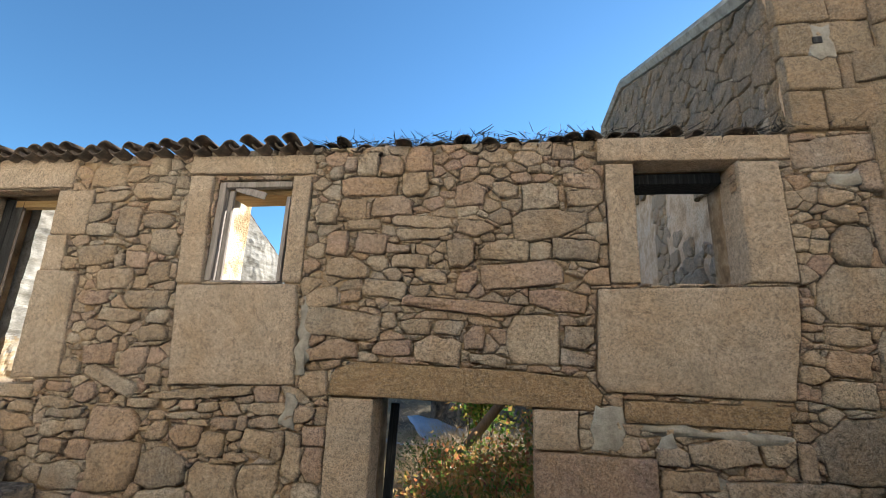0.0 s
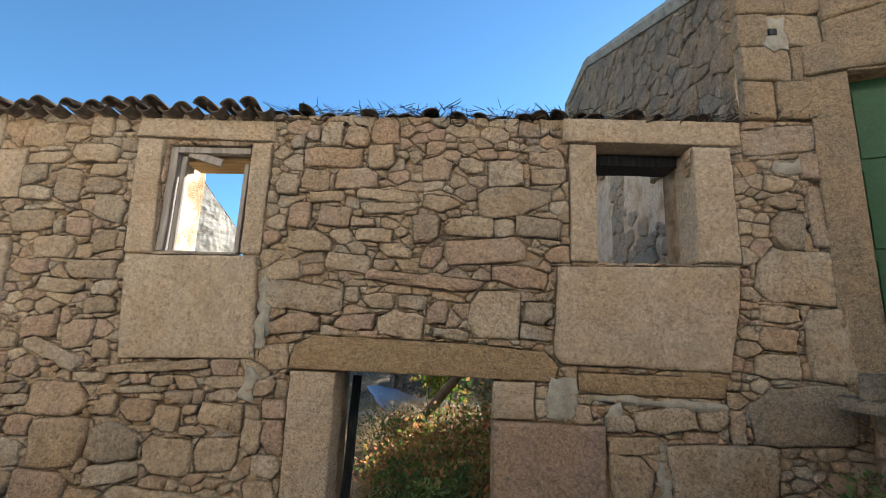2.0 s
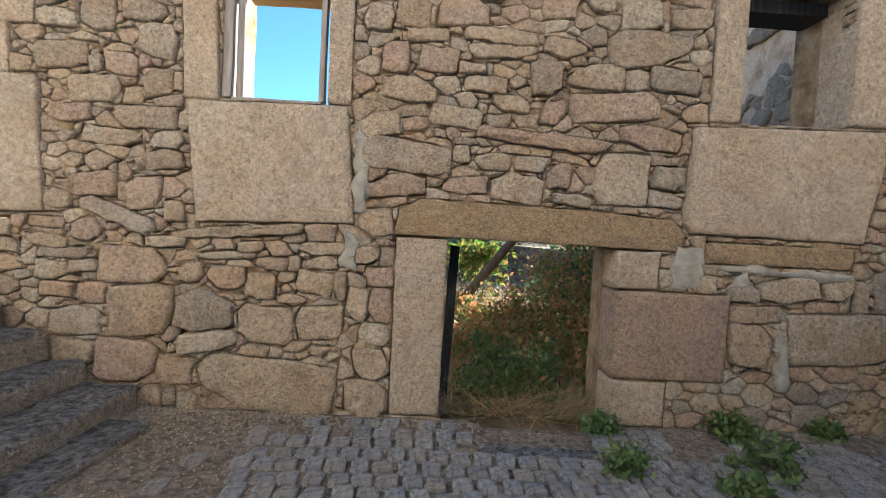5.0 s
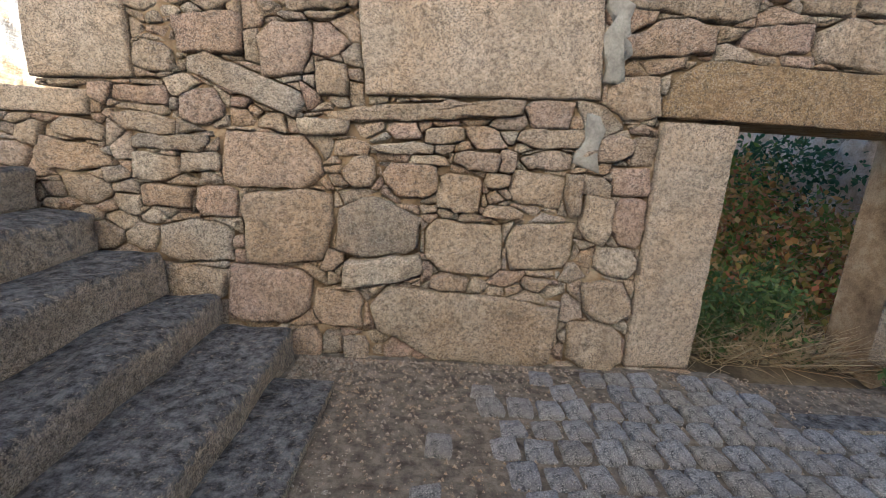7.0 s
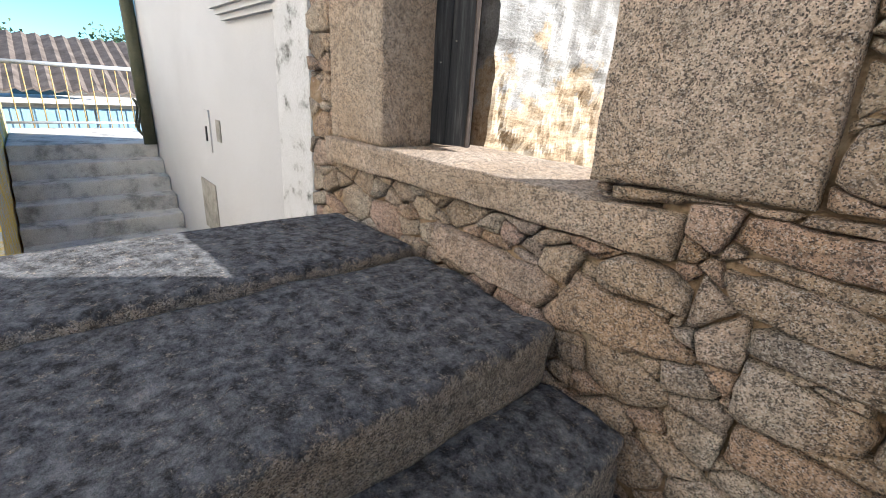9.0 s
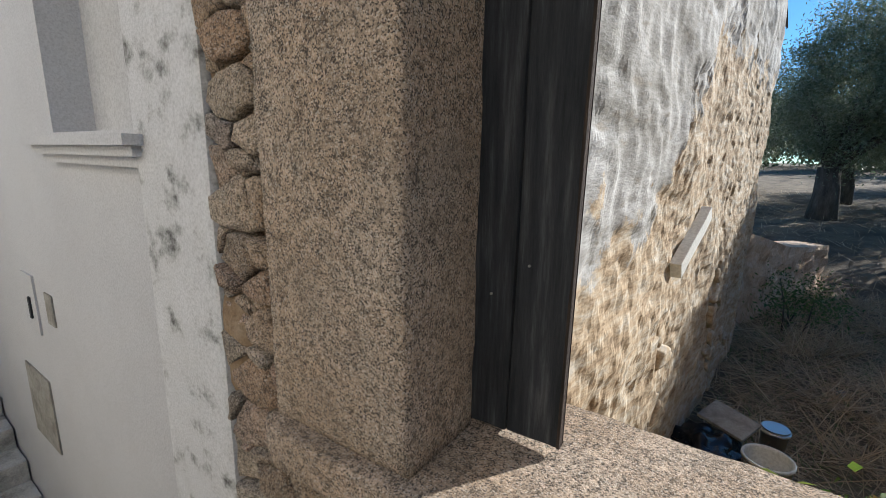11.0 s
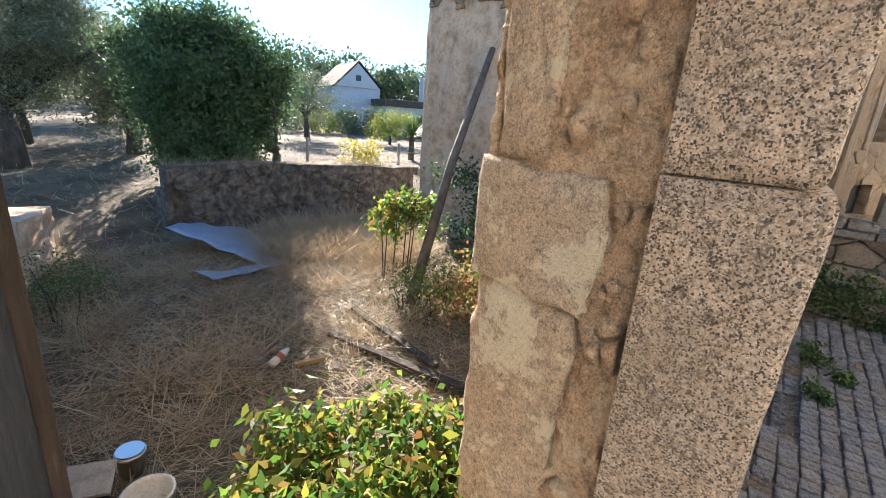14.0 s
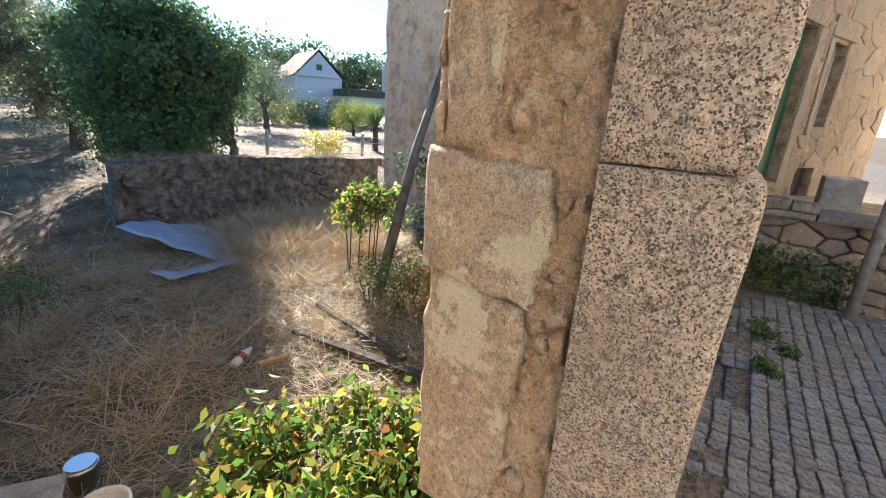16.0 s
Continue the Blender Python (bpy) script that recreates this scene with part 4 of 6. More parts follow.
def worn_face(u, z):
    """Relief of the plaster: lumps, pits knocked into it, and a rougher bare zone below the ragged edge."""
    d = 0.045 * noise.noise(Vector((u * 2.2, z * 2.2, 7))) + 0.012 * noise.noise(Vector((u * 11, z * 8, 3)))
    gap = (((PIT_U - u) * 0.28) ** 2 + ((PIT_Z - z) * 0.75) ** 2) / PIT_R ** 2
    d -= float(np.max(np.clip(1.0 - gap, 0, 1) ** 0.8 * PIT_R)) * 0.34
    edge = 1.60 + 1.1 * min(1.0, max(0.0, (u - 1.1) * 1.2)) + 0.5 * noise.noise(Vector((u * 2.4, z * 2.4, 11)))
    if z < edge:
        d -= 0.014 * min(1.0, (edge - z) * 14) - 0.010 * noise.noise(Vector((u * 20, z * 20, 1)))
    return d


closed_wall("plaster_face", LP, LQ, [(0, 3.6), (2.6, 4.65), (4.8, 3.45)], 0.45, m_patchy, wall_left, 230, rough=0.05, rows_up=170, relief=worn_face)
lplace = line_place(LP, LQ)
lrng = random.Random(12)
lcells = [c for c in rubble_cells(lrng, (0.05, -0.15, 4.7, 3.4), [], [(0.10, 260), (0.055, 2500)], 1.4, 0.01) if noise.noise(Vector((c[0][0] * 1.1, c[0][1] * 0.9, 9))) + 0.35 * (0.9 - c[0][1]) > 0.12 and c[0][1] < 1.5 and lrng.random() < 0.3]
lay_stones(wall_left, lcells, lplace, m_patchy, m_patchy, lrng, 0.004, 0.08, 0.03, 0.012, 0.010, 60)
for k in range(9):
    ob = new("roof_tile", first.data)
    ob.parent = wall_left
    u = 2.7 + 0.25 * k
    ob.matrix_basis = Matrix.Translation(lplace(u, 4.65 - (u - 2.6) * 0.545 + 0.03, -0.1)) @ pose(0, 0, 0, -28, 0, -6.4 + 4 * math.sin(k * 2.1))

wall_right = empty("wall_right")
tagged(wall_right, "tall weathered party wall, half plastered", "wall", kind="structure")
closed_wall("party_wall", (3.26, 6.5), (3.26, 0.05), [(0, 3.9), (0.02, 5.2), (0.6, 6.9), (2.2, 6.9), (2.6, 6.7), (6.4, 4.9), (6.45, 4.9)], 0.55, m_inner_plaster, wall_right, 50, rough=0.05)
rrng = random.Random(31)
rplace = line_place((3.26, 6.5), (3.26, 0.05))
rcells = []
for c in rubble_cells(rrng, (0.05, 3.55, 6.44, 6.85), [], [(0.15, 300), (0.09, 1500), (0.05, 3000)], 1.4, 0.01):
    for a, b, d in ((-2.833, 1, 5.12), (0.4597, 1, 7.82)):
        c = clip(c, a, b, d) if len(c) > 2 else c
    if len(c) > 2 and area(c) > 0.002 and (c[0][1] > 4.3 or c[0][0] > 5.0):
        rcells.append(c)
lay_stones(wall_right, rcells, rplace, m_dark_stone, m_dark_stone, rrng, 0.05, 0.06, 0.024, 0.014, 0.002, 40)
icells = [c for c in rubble_cells(rrng, (3.2, 1.2, 6.3, 4.3), [], [(0.12, 200), (0.07, 900), (0.045, 1500)], 1.3, 0.01) if noise.noise(Vector((c[0][0] * 1.3, c[0][1] * 1.3, 2))) > 0.0]
lay_stones(wall_right, icells, rplace, m_inner_stone, m_inner_stone, rrng, 0.03, 0.06, 0.03, 0.012, 0.004, 60)
cop = [Vector((3.24, 6.5 - u, z)) for u, z in ((0.0, 5.25), (0.6, 6.95), (2.2, 6.95), (2.6, 6.75), (6.45, 4.95))]
part("coping", tube_bm([tuple(c) for c in cop], 0.10, 6), m_cement, wall_right, "pale cement coping")

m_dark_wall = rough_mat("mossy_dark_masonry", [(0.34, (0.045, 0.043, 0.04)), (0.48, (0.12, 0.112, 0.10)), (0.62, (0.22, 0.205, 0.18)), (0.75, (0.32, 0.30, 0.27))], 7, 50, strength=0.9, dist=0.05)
back_wall = empty("garden_wall")
tagged(back_wall, "low crumbling rubble garden wall in shade", "wall", kind="structure")
BP, BQ = (-0.95, 9.05), (4.6, 7.9)
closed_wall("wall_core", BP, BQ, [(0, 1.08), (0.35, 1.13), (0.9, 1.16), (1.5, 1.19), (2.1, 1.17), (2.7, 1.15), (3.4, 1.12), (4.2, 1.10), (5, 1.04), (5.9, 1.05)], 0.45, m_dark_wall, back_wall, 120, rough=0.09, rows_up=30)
brng = random.Random(17)
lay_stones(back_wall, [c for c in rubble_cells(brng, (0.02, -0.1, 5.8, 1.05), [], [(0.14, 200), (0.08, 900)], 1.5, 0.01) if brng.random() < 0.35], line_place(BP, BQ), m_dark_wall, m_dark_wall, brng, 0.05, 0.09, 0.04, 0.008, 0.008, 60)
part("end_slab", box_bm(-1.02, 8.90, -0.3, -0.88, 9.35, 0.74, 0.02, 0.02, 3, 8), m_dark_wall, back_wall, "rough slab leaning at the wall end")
stub = closed_wall("wall_stub", (-3.75, 5.8), (-2.6, 9.0), [(0, 1.1), (1.6, 0.75), (3.4, 0.6)], 0.5, m_inner_plaster, None, 20, rough=0.08)
tagged(stub, "collapsed stub of rubble wall", "wall", kind="structure")

# ---- house next door on the street, its front turned towards the street ----
neighbour = empty("stone_house")
tagged(neighbour, "tall ashlar granite house with green doors", "house")
n1 = lambda u, v, w: (3.25 + u, -w, v)
arng = random.Random(41)
part("wall", box_bm(3.30, 0.03, 3.44, 4.0, 0.5, 7.2), m_mortar, neighbour)
quoins = []
z = 3.47
flip = 0
while z < 6.9:
    h = arng.uniform(0.30, 0.42)
    ws = [0.0, 0.42, 0.74] if flip else [0.0, 0.27, 0.74]
    for a, b in zip(ws, ws[1:]):
        quoins.append(rect(a, z, b, z + h))
    z += h
    flip = not flip
lay_stones(neighbour, quoins, n1, m_ashlar, m_ashlar, arng, 0.03, 0.2, 0.016, 0.004, 0.005, 99, "ashlar_block")
q_ = [(u + arng.uniform(-0.02, 0.02), v + arng.uniform(-0.02, 0.02)) for u, v in wandering(rect(0.22, 4.10, 0.40, 4.42), 0.07)]
v_, f_ = stone_geo(q_, arng, n1, 0.036, -0.02, 0.006)
mesh_ob("cement_patch", v_, f_, m_cement, neighbour, True, "grey cement patch")
part("socket", box_bm(3.50, -0.05, 4.24, 3.57, -0.034, 4.30, 0.006), m_wood, neighbour, "small dark socket box")
# angled front
AP, AQ = (3.94, -0.05), (9.4, -2.25)
ap = line_place(AP, AQ)
GD = (0.12, 1.55, 1.12, 3.84)
GW = (1.9, 2.45, 2.5, 3.75)
LD = (1.85, 0.2, 2.7, 1.75)
ahol = [GD, GW, LD]
va, fa = slab_with_holes(steps_between(0, 5.8, 14, [c for h in ahol for c in (h[0], h[2])]), steps_between(-0.3, 7.2, 12, [c for h in ahol for c in (h[1], h[3])]), ahol, ap, -0.010, -0.5)
mesh_ob("wall", va, fa, m_mortar, neighbour)
frames = [rect(GD[0] - 0.28, 1.3, GD[0] - 0.005, 3.86), rect(GD[2] + 0.005, 1.3, GD[2] + 0.26, 3.86), rect(GD[0] - 0.3, 3.865, GD[2] + 0.3, 4.15),
          rect(GW[0] - 0.2, 2.3, GW[0], 3.8), rect(GW[2], 2.3, GW[2] + 0.2, 3.8), rect(GW[0] - 0.25, 3.81, GW[2] + 0.25, 4.1)]
lay_stones(neighbour, frames, ap, m_ashlar, m_ashlar, arng, 0.03, 0.2, 0.014, 0.004, 0.004, 99, "jamb")
acells = rubble_cells(arng, (0.0, 0.0, 5.7, 7.1), frames + [rect(*h) for h in ahol], [(0.24, 300), (0.12, 1200)], 1.6, 0.01)
lay_stones(neighbour, acells, ap, m_ashlar, granite("ashlar_joined", [(0.42, 0.31, 0.20), (0.40, 0.32, 0.22), (0.38, 0.28, 0.19)], island=True, stain=0.35), arng, 0.008, 0.12, 0.02, 0.010, 0.003, 80, "wall_stone")


def slab_on(name, place, u0, v0, u1, v1, w0, w1, material, parent, label=""):
    p = [place(u, v, w) for w in (w0, w1) for u, v in ((u0, v0), (u1, v0), (u1, v1), (u0, v1))]
    return mesh_ob(name, p, [(0, 1, 2, 3), (7, 6, 5, 4), (0, 4, 5, 1), (1, 5, 6, 2), (2, 6, 7, 3), (3, 7, 4, 0)], material, parent, False, label)


gdoor = slab_on("green_door", ap, GD[0], GD[1], GD[2], GD[3], -0.16, -0.2, m_green_paint, neighbour, "closed green painted panelled door")
for a, b in ((0.06, 0.47), (0.53, 0.94)):
    for c, d in ((0.1, 0.75), (0.85, 1.5), (1.6, 2.2)):
        slab_on("door_panel", ap, GD[0] + a, GD[1] + c, GD[0] + b, GD[1] + d, -0.145, -0.162, m_green_paint, gdoor)
m_glass, nt_, b_ = mat_base("dark_window_glass", 0.08)
b_.inputs["Base Color"].default_value = (0.02, 0.022, 0.025, 1)
nwin = slab_on("window", ap, GW[0], GW[1], GW[2], GW[3], -0.18, -0.2, m_glass, neighbour, "tall dark window with pale frame")
for a in (0.0, 0.28, 0.56):
    slab_on("window_frame", ap, GW[0] + a, GW[1], GW[0] + a + 0.04, GW[3], -0.15, -0.178, m_white, nwin)
slab_on("door", ap, LD[0], LD[1], LD[2], LD[3], -0.16, -0.2, m_wood, neighbour, "dark low timber door")

# outside landing of that house
terrace = empty("terrace_wall")
tagged(terrace, "dark rubble side of a raised terrace", "wall", kind="structure")
TP, TQ = (3.84, -0.06), (3.60, -2.9)
part("core", box_bm(3.90, -2.85, -0.3, 6.6, -0.30, 1.22, 0.02, 0.01, 2, 3), m_mortar, terrace)
tp = line_place(TQ, TP, -1)
trng = random.Random(51)
lay_stones(terrace, rubble_cells(trng, (0.0, -0.1, 2.8, 1.22), [], [(0.16, 150), (0.09, 700)], 1.8, 0.01), tp, m_stone, m_stone_joined, trng, 0.0, 0.25, 0.03, 0.008, 0.008, 60)
for a, b in ((-0.95, -0.08), (-1.95, -0.96), (-2.9, -1.96)):
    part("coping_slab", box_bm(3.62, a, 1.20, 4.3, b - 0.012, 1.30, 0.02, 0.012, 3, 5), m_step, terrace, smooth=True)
part("core_front", box_bm(3.70, -2.95, -0.3, 6.6, -2.852, 1.22, 0.02, 0.01, 2, 3), m_mortar, terrace)

box_ = tagged(part("storage_box", box_bm(4.75, -1.55, 1.22, 5.25, -1.05, 1.72, 0.03, 0.004, 2, 3), m_cement), "grey plastic storage box on the terrace", "box")
for k, (bx, by, bw) in enumerate(((3.75, -0.45, 0.28), (3.8, -0.82, 0.24))):
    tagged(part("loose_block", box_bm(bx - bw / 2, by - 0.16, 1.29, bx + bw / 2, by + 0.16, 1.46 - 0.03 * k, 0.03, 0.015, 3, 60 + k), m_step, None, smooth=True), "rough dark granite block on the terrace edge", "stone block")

# plain unseen front closing the street behind the walker, added to bounce warm sunlight
tagged(part("wall_south", box_bm(-16, -6.0, -2.2, 18, -5.4, 7.5), m_house_wall), "unseen pale wall across the street, added to bounce sunlight onto the facade", "wall", kind="structure")


# ---- the white house and the public stairs beyond the landing ----
white = empty("white_house")
tagged(white, "white rendered house with moulded window sill and grimy foot", "house")
wp = lambda u, v, w: (-5.02 - u, 0.06 - w, v)
WW = (0.42, 2.0, 1.35, 3.3)
vw, fw = slab_with_holes(steps_between(0.1, 4.95, 10, [WW[0], WW[2]]), steps_between(-2.0, 3.75, 8, [WW[1], WW[3]]), [WW], wp, 0.0, -0.4)
mesh_ob("wall", vw, [q[::-1] for q in fw], m_white, white)
part("corner_strip", box_bm(-5.46, 0.02, -2.0, -5.02, 0.5, 3.75, 0.02, 0.006, 3, 2), rough_mat("grimy_white_render", [(0.32, (0.12, 0.115, 0.11)), (0.40, (0.42, 0.42, 0.41)), (0.46, (0.62, 0.62, 0.62)), (0.8, (0.70, 0.70, 0.71))], 7, 120, strength=0.4), white, "grimy grey corner band")
for k, (a, b, d) in enumerate(((0.36, 1.42, 0.10), (0.38, 1.40, 0.07), (0.40, 1.38, 0.04))):
    slab_on("sill_moulding", wp, a, 1.98 - 0.035 * (k + 1), b, 1.98 - 0.035 * k, d, 0.001, m_white, white)
slab_on("shutter", wp, WW[0], WW[1], WW[2], WW[3], -0.16, -0.2, rough_mat("grey_shutter", [(0.3, (0.5, 0.5, 0.5)), (0.7, (0.6, 0.6, 0.6))], 2, 80), white, "closed pale roller shutter")
slab_on("meter_door", wp, 2.08, 0.86, 2.30, 1.22, 0.012, 0.0, m_white, white, "small white meter door")
slab_on("meter_latch", wp, 2.16, 0.95, 2.19, 1.08, 0.022, 0.012, m_wood, white)
slab_on("vent_grille", wp, 1.78, 0.98, 1.90, 1.16, 0.008, 0.0, m_cement, white)
slab_on("hatch", wp, 2.12, 0.05, 2.6, 0.55, 0.01, 0.0, m_cement, white, "grey hatch at the foot of the wall")
m_pipe = rough_mat("dark_green_pipe", [(0.3, (0.05, 0.055, 0.03)), (0.7, (0.10, 0.10, 0.06))], 4, 60, rough=0.6, strength=0.2)
drain = tagged(part("drain_pipe", tube_bm([(-9.75, -0.02, 0.6), (-9.88, -0.02, 1.6), (-10.0, -0.02, 2.6), (-10.05, -0.02, 3.7)], 0.075, 10), m_pipe, None, smooth=True), "dark green drain pipe on the house corner", "pipe")
coil = [(-9.72 + 0.10 * math.cos(a), -0.12 + 0.02 * math.sin(3 * a), 0.95 + 0.22 * math.sin(a)) for a in [i * 0.5 for i in range(38)]]
tagged(part("cable_coil", tube_bm(coil, 0.014, 5), m_pipe, None, smooth=True), "dark cable coil hanging beside the pipe", "cable")

public = empty("public_stairs")
tagged(public, "worn concrete stairs rising beside the white house", "stairs", kind="structure")
m_conc = rough_mat("stained_concrete", [(0.34, (0.26, 0.25, 0.225)), (0.5, (0.58, 0.56, 0.51)), (0.7, (0.70, 0.68, 0.63))], 3.5, 90, strength=0.5)
for k in range(14):
    x0 = -6.25 - 0.27 * k
    part("stair", box_bm(x0 - 0.6 if k < 13 else -11.8, -1.42, -2.2, x0, 0.05, -1.66 + 0.175 * k, 0.012, 0.004, 2, k), m_conc, public)
yellow = empty("side_parapet")
tagged(yellow, "parapet with peeling yellow and blue paint beside the stairs", "wall", kind="structure")
m_yellow = rough_mat("peeling_yellow_paint", [(0.36, (0.35, 0.37, 0.40)), (0.46, (0.50, 0.48, 0.38)), (0.52, (0.62, 0.44, 0.10)), (0.8, (0.66, 0.48, 0.14))], 4, 60, strength=0.3, stretch=(3, 1, 1))
closed_wall("parapet", (-6.2, -1.62), (-11.5, -1.62), [(0, -0.6), (3.4, 1.75), (5.3, 1.75)], 0.18, m_yellow, yellow, 16, base=-2.1, rough=0.01, side=-1)

rail = empty("railing")
tagged(rail, "grey steel railing with thin ochre balusters", "railing")
m_rail = rough_mat("grey_rail_paint", [(0.3, (0.24, 0.26, 0.28)), (0.7, (0.33, 0.35, 0.37))], 4, 60, rough=0.5, strength=0.1)
m_rust = rough_mat("ochre_rail_paint", [(0.3, (0.32, 0.22, 0.08)), (0.7, (0.45, 0.33, 0.14))], 4, 60, rough=0.6, strength=0.1)
part("top_rail", tube_bm([(-11.7, -1.7, 1.52), (-11.7, 0.2, 1.52)], 0.03, 8), m_rail, rail, smooth=True)
part("bottom_rail", tube_bm([(-11.7, -1.7, 0.70), (-11.7, 0.2, 0.70)], 0.02, 8), m_rail, rail, smooth=True)
bal = None
for k in range(12):
    yk = -1.62 + 0.155 * k
    if bal is None:
        bal = part("baluster", tube_bm([(0, 0, 0.62), (0, 0, 1.5)], 0.008, 6), m_rust, rail, smooth=True)
        ob = bal
    else:
        ob = new("baluster", bal.data)
        ob.parent = rail
    ob.matrix_basis = pose(-11.7, yk, 0)

shed = empty("shed")
tagged(shed, "low shed with corrugated tile roof and pale blue sheet doors", "shed")
m_roof = rough_mat("grey_brown_roof_sheet", [(0.35, (0.07, 0.055, 0.045)), (0.6, (0.15, 0.12, 0.10)), (0.8, (0.22, 0.19, 0.16))], 3, 40)
m_blue = rough_mat("pale_blue_sheet", [(0.3, (0.20, 0.33, 0.44)), (0.7, (0.26, 0.40, 0.50))], 2, 60, rough=0.5, strength=0.1)
part("wall", box_bm(-22, -7, -0.6, -17.9, 1.6, 0.62), m_house_wall, shed)
nx = 90
rv = []
for x, z in ((-17.4, 0.95), (-21.6, 2.35)):
    for k in range(nx):
        rv.append((x, -7.4 + 9.2 * k / (nx - 1), z + 0.045 * math.sin(k * 2 * math.pi / 3)))
rf = [(k, k + 1, nx + k + 1, nx + k) for k in range(nx - 1)]
rv += [(x, y, z - 0.04) for x, y, z in rv]
rf += [(2 * nx + k, 3 * nx + k, 3 * nx + k + 1, 2 * nx + k + 1) for k in range(nx - 1)] + [(k, 2 * nx + k, 2 * nx + k + 1, k + 1) for k in range(nx - 1)]
mesh_ob("roof", rv, rf, m_roof, shed)
part("fascia", box_bm(-17.7, -7.3, 0.62, -17.6, 1.7, 0.74), m_white, shed)
for k in range(6):
    d = part("door_leaf", box_bm(-17.86, -6.2 + 1.25 * k, -0.55, -17.82, -5.0 + 1.25 * k, 0.5), m_blue, shed)
    for q in range(6):
        part("rib", box_bm(-17.82, -6.15 + 1.25 * k + 0.2 * q, -0.54, -17.80, -6.11 + 1.25 * k + 0.2 * q, 0.49), m_blue, d)
tagged(part("gutter", tube_bm([(-9.2, -0.45, 2.62), (-10.1, -0.42, 2.66), (-10.2, -0.30, 2.75), (-10.2, -0.05, 2.95)], 0.06, 8), m_rail, None, smooth=True), "grey gutter spout under the eaves", "gutter")


# ---- plants ----
def leaf_mat(name, cols, trans=0.35):
    m, nt, b = mat_base(name, 0.55)
    k = len(cols)
    col = ramp(nt, random_value(nt, True), [((i + 0.5) / k, c) for i, c in enumerate(cols)])
    link(nt, col, b.inputs["Base Color"])
    tr_, mx, out = nt.nodes.new("ShaderNodeBsdfTranslucent"), nt.nodes.new("ShaderNodeMixShader"), nt.nodes["Material Output"]
    link(nt, col, tr_.inputs[0])
    mx.inputs[0].default_value = trans
    link(nt, b.outputs[0], mx.inputs[1])
    link(nt, tr_.outputs[0], mx.inputs[2])
    link(nt, mx.outputs[0], out.inputs[0])
    return m


m_olive = leaf_mat("olive_leaf", [(0.11, 0.145, 0.085), (0.17, 0.205, 0.13), (0.27, 0.30, 0.22), (0.13, 0.165, 0.095)], 0.3)
m_orange = leaf_mat("orange_leaf", [(0.06, 0.115, 0.052), (0.078, 0.148, 0.062), (0.115, 0.185, 0.082), (0.05, 0.095, 0.048)], 0.4)
m_far = leaf_mat("far_leaf", [(0.09, 0.135, 0.07), (0.12, 0.155, 0.08), (0.08, 0.12, 0.06)], 0.3)
m_poke = leaf_mat("yellow_green_leaf", [(0.085, 0.19, 0.035), (0.14, 0.26, 0.045), (0.33, 0.34, 0.06), (0.05, 0.12, 0.03), (0.10, 0.21, 0.04), (0.42, 0.33, 0.08), (0.06, 0.14, 0.03), (0.30, 0.15, 0.06), (0.07, 0.16, 0.04)], 0.5)
m_bramble = leaf_mat("bramble_leaf", [(0.14, 0.24, 0.05), (0.22, 0.28, 0.07), (0.48, 0.24, 0.09), (0.12, 0.19, 0.04), (0.55, 0.28, 0.10), (0.52, 0.38, 0.18), (0.42, 0.16, 0.08)], 0.45)
m_weed = leaf_mat("weed_leaf", [(0.07, 0.13, 0.04), (0.10, 0.17, 0.05), (0.14, 0.19, 0.07)], 0.3)
m_yellow_leaf = leaf_mat("yellow_leaf", [(0.45, 0.36, 0.06), (0.38, 0.33, 0.07), (0.28, 0.30, 0.06)], 0.4)
m_straw = leaf_mat("dry_straw", [(0.46, 0.34, 0.19), (0.58, 0.45, 0.27), (0.34, 0.23, 0.13), (0.42, 0.31, 0.19), (0.62, 0.51, 0.34)], 0.3)
m_bark = rough_mat("bark", [(0.35, (0.05, 0.042, 0.035)), (0.6, (0.11, 0.095, 0.08)), (0.8, (0.18, 0.16, 0.14))], 9, 60, strength=0.9, dist=0.03, stretch=(1, 1, 0.3))
m_red_stem = rough_mat("red_stem", [(0.3, (0.30, 0.06, 0.07)), (0.7, (0.42, 0.12, 0.10))], 5, 60, rough=0.5, strength=0.1)


def quads(name, verts, material, parent=None, kind=""):
    """One mesh of loose four-sided leaves or blades from an array of n x 4 x 3."""
    n = len(verts)
    me = bpy.data.meshes.new(name)
    me.vertices.add(n * 4)
    me.vertices.foreach_set("co", np.asarray(verts, dtype=np.float32).ravel())
    me.loops.add(n * 4)
    me.loops.foreach_set("vertex_index", np.arange(n * 4, dtype=np.int32))
    me.polygons.add(n)
    me.polygons.foreach_set("loop_start", np.arange(0, n * 4, 4, dtype=np.int32))
    me.update(calc_edges=True)
    me.materials.append(material)
    ob = new(name, me)
    if parent:
        ob.parent = parent
    if kind:
        ob["kind"] = kind
    return ob


def leaves(rs, centres, length, width, droop=0.3):
    """Pointed leaves at centres, turned every way and folded a little."""
    n = len(centres)
    d = rs.normal(size=(n, 3))
    d[:, 2] -= droop
    d /= np.linalg.norm(d, axis=1, keepdims=True)
    a = np.cross(d, rs.normal(size=(n, 3)))
    a /= np.linalg.norm(a, axis=1, keepdims=True) + 1e-9
    nrm = np.cross(d, a)
    l = length * rs.uniform(0.6, 1.3, (n, 1))
    w = width * rs.uniform(0.7, 1.25, (n, 1))
    return np.stack([centres - d * l * 0.5, centres + a * w * 0.5 + nrm * w * 0.12 - d * l * 0.05, centres + d * l * 0.5 - nrm * l * 0.1, centres - a * w * 0.5 + nrm * w * 0.12 - d * l * 0.05], 1)


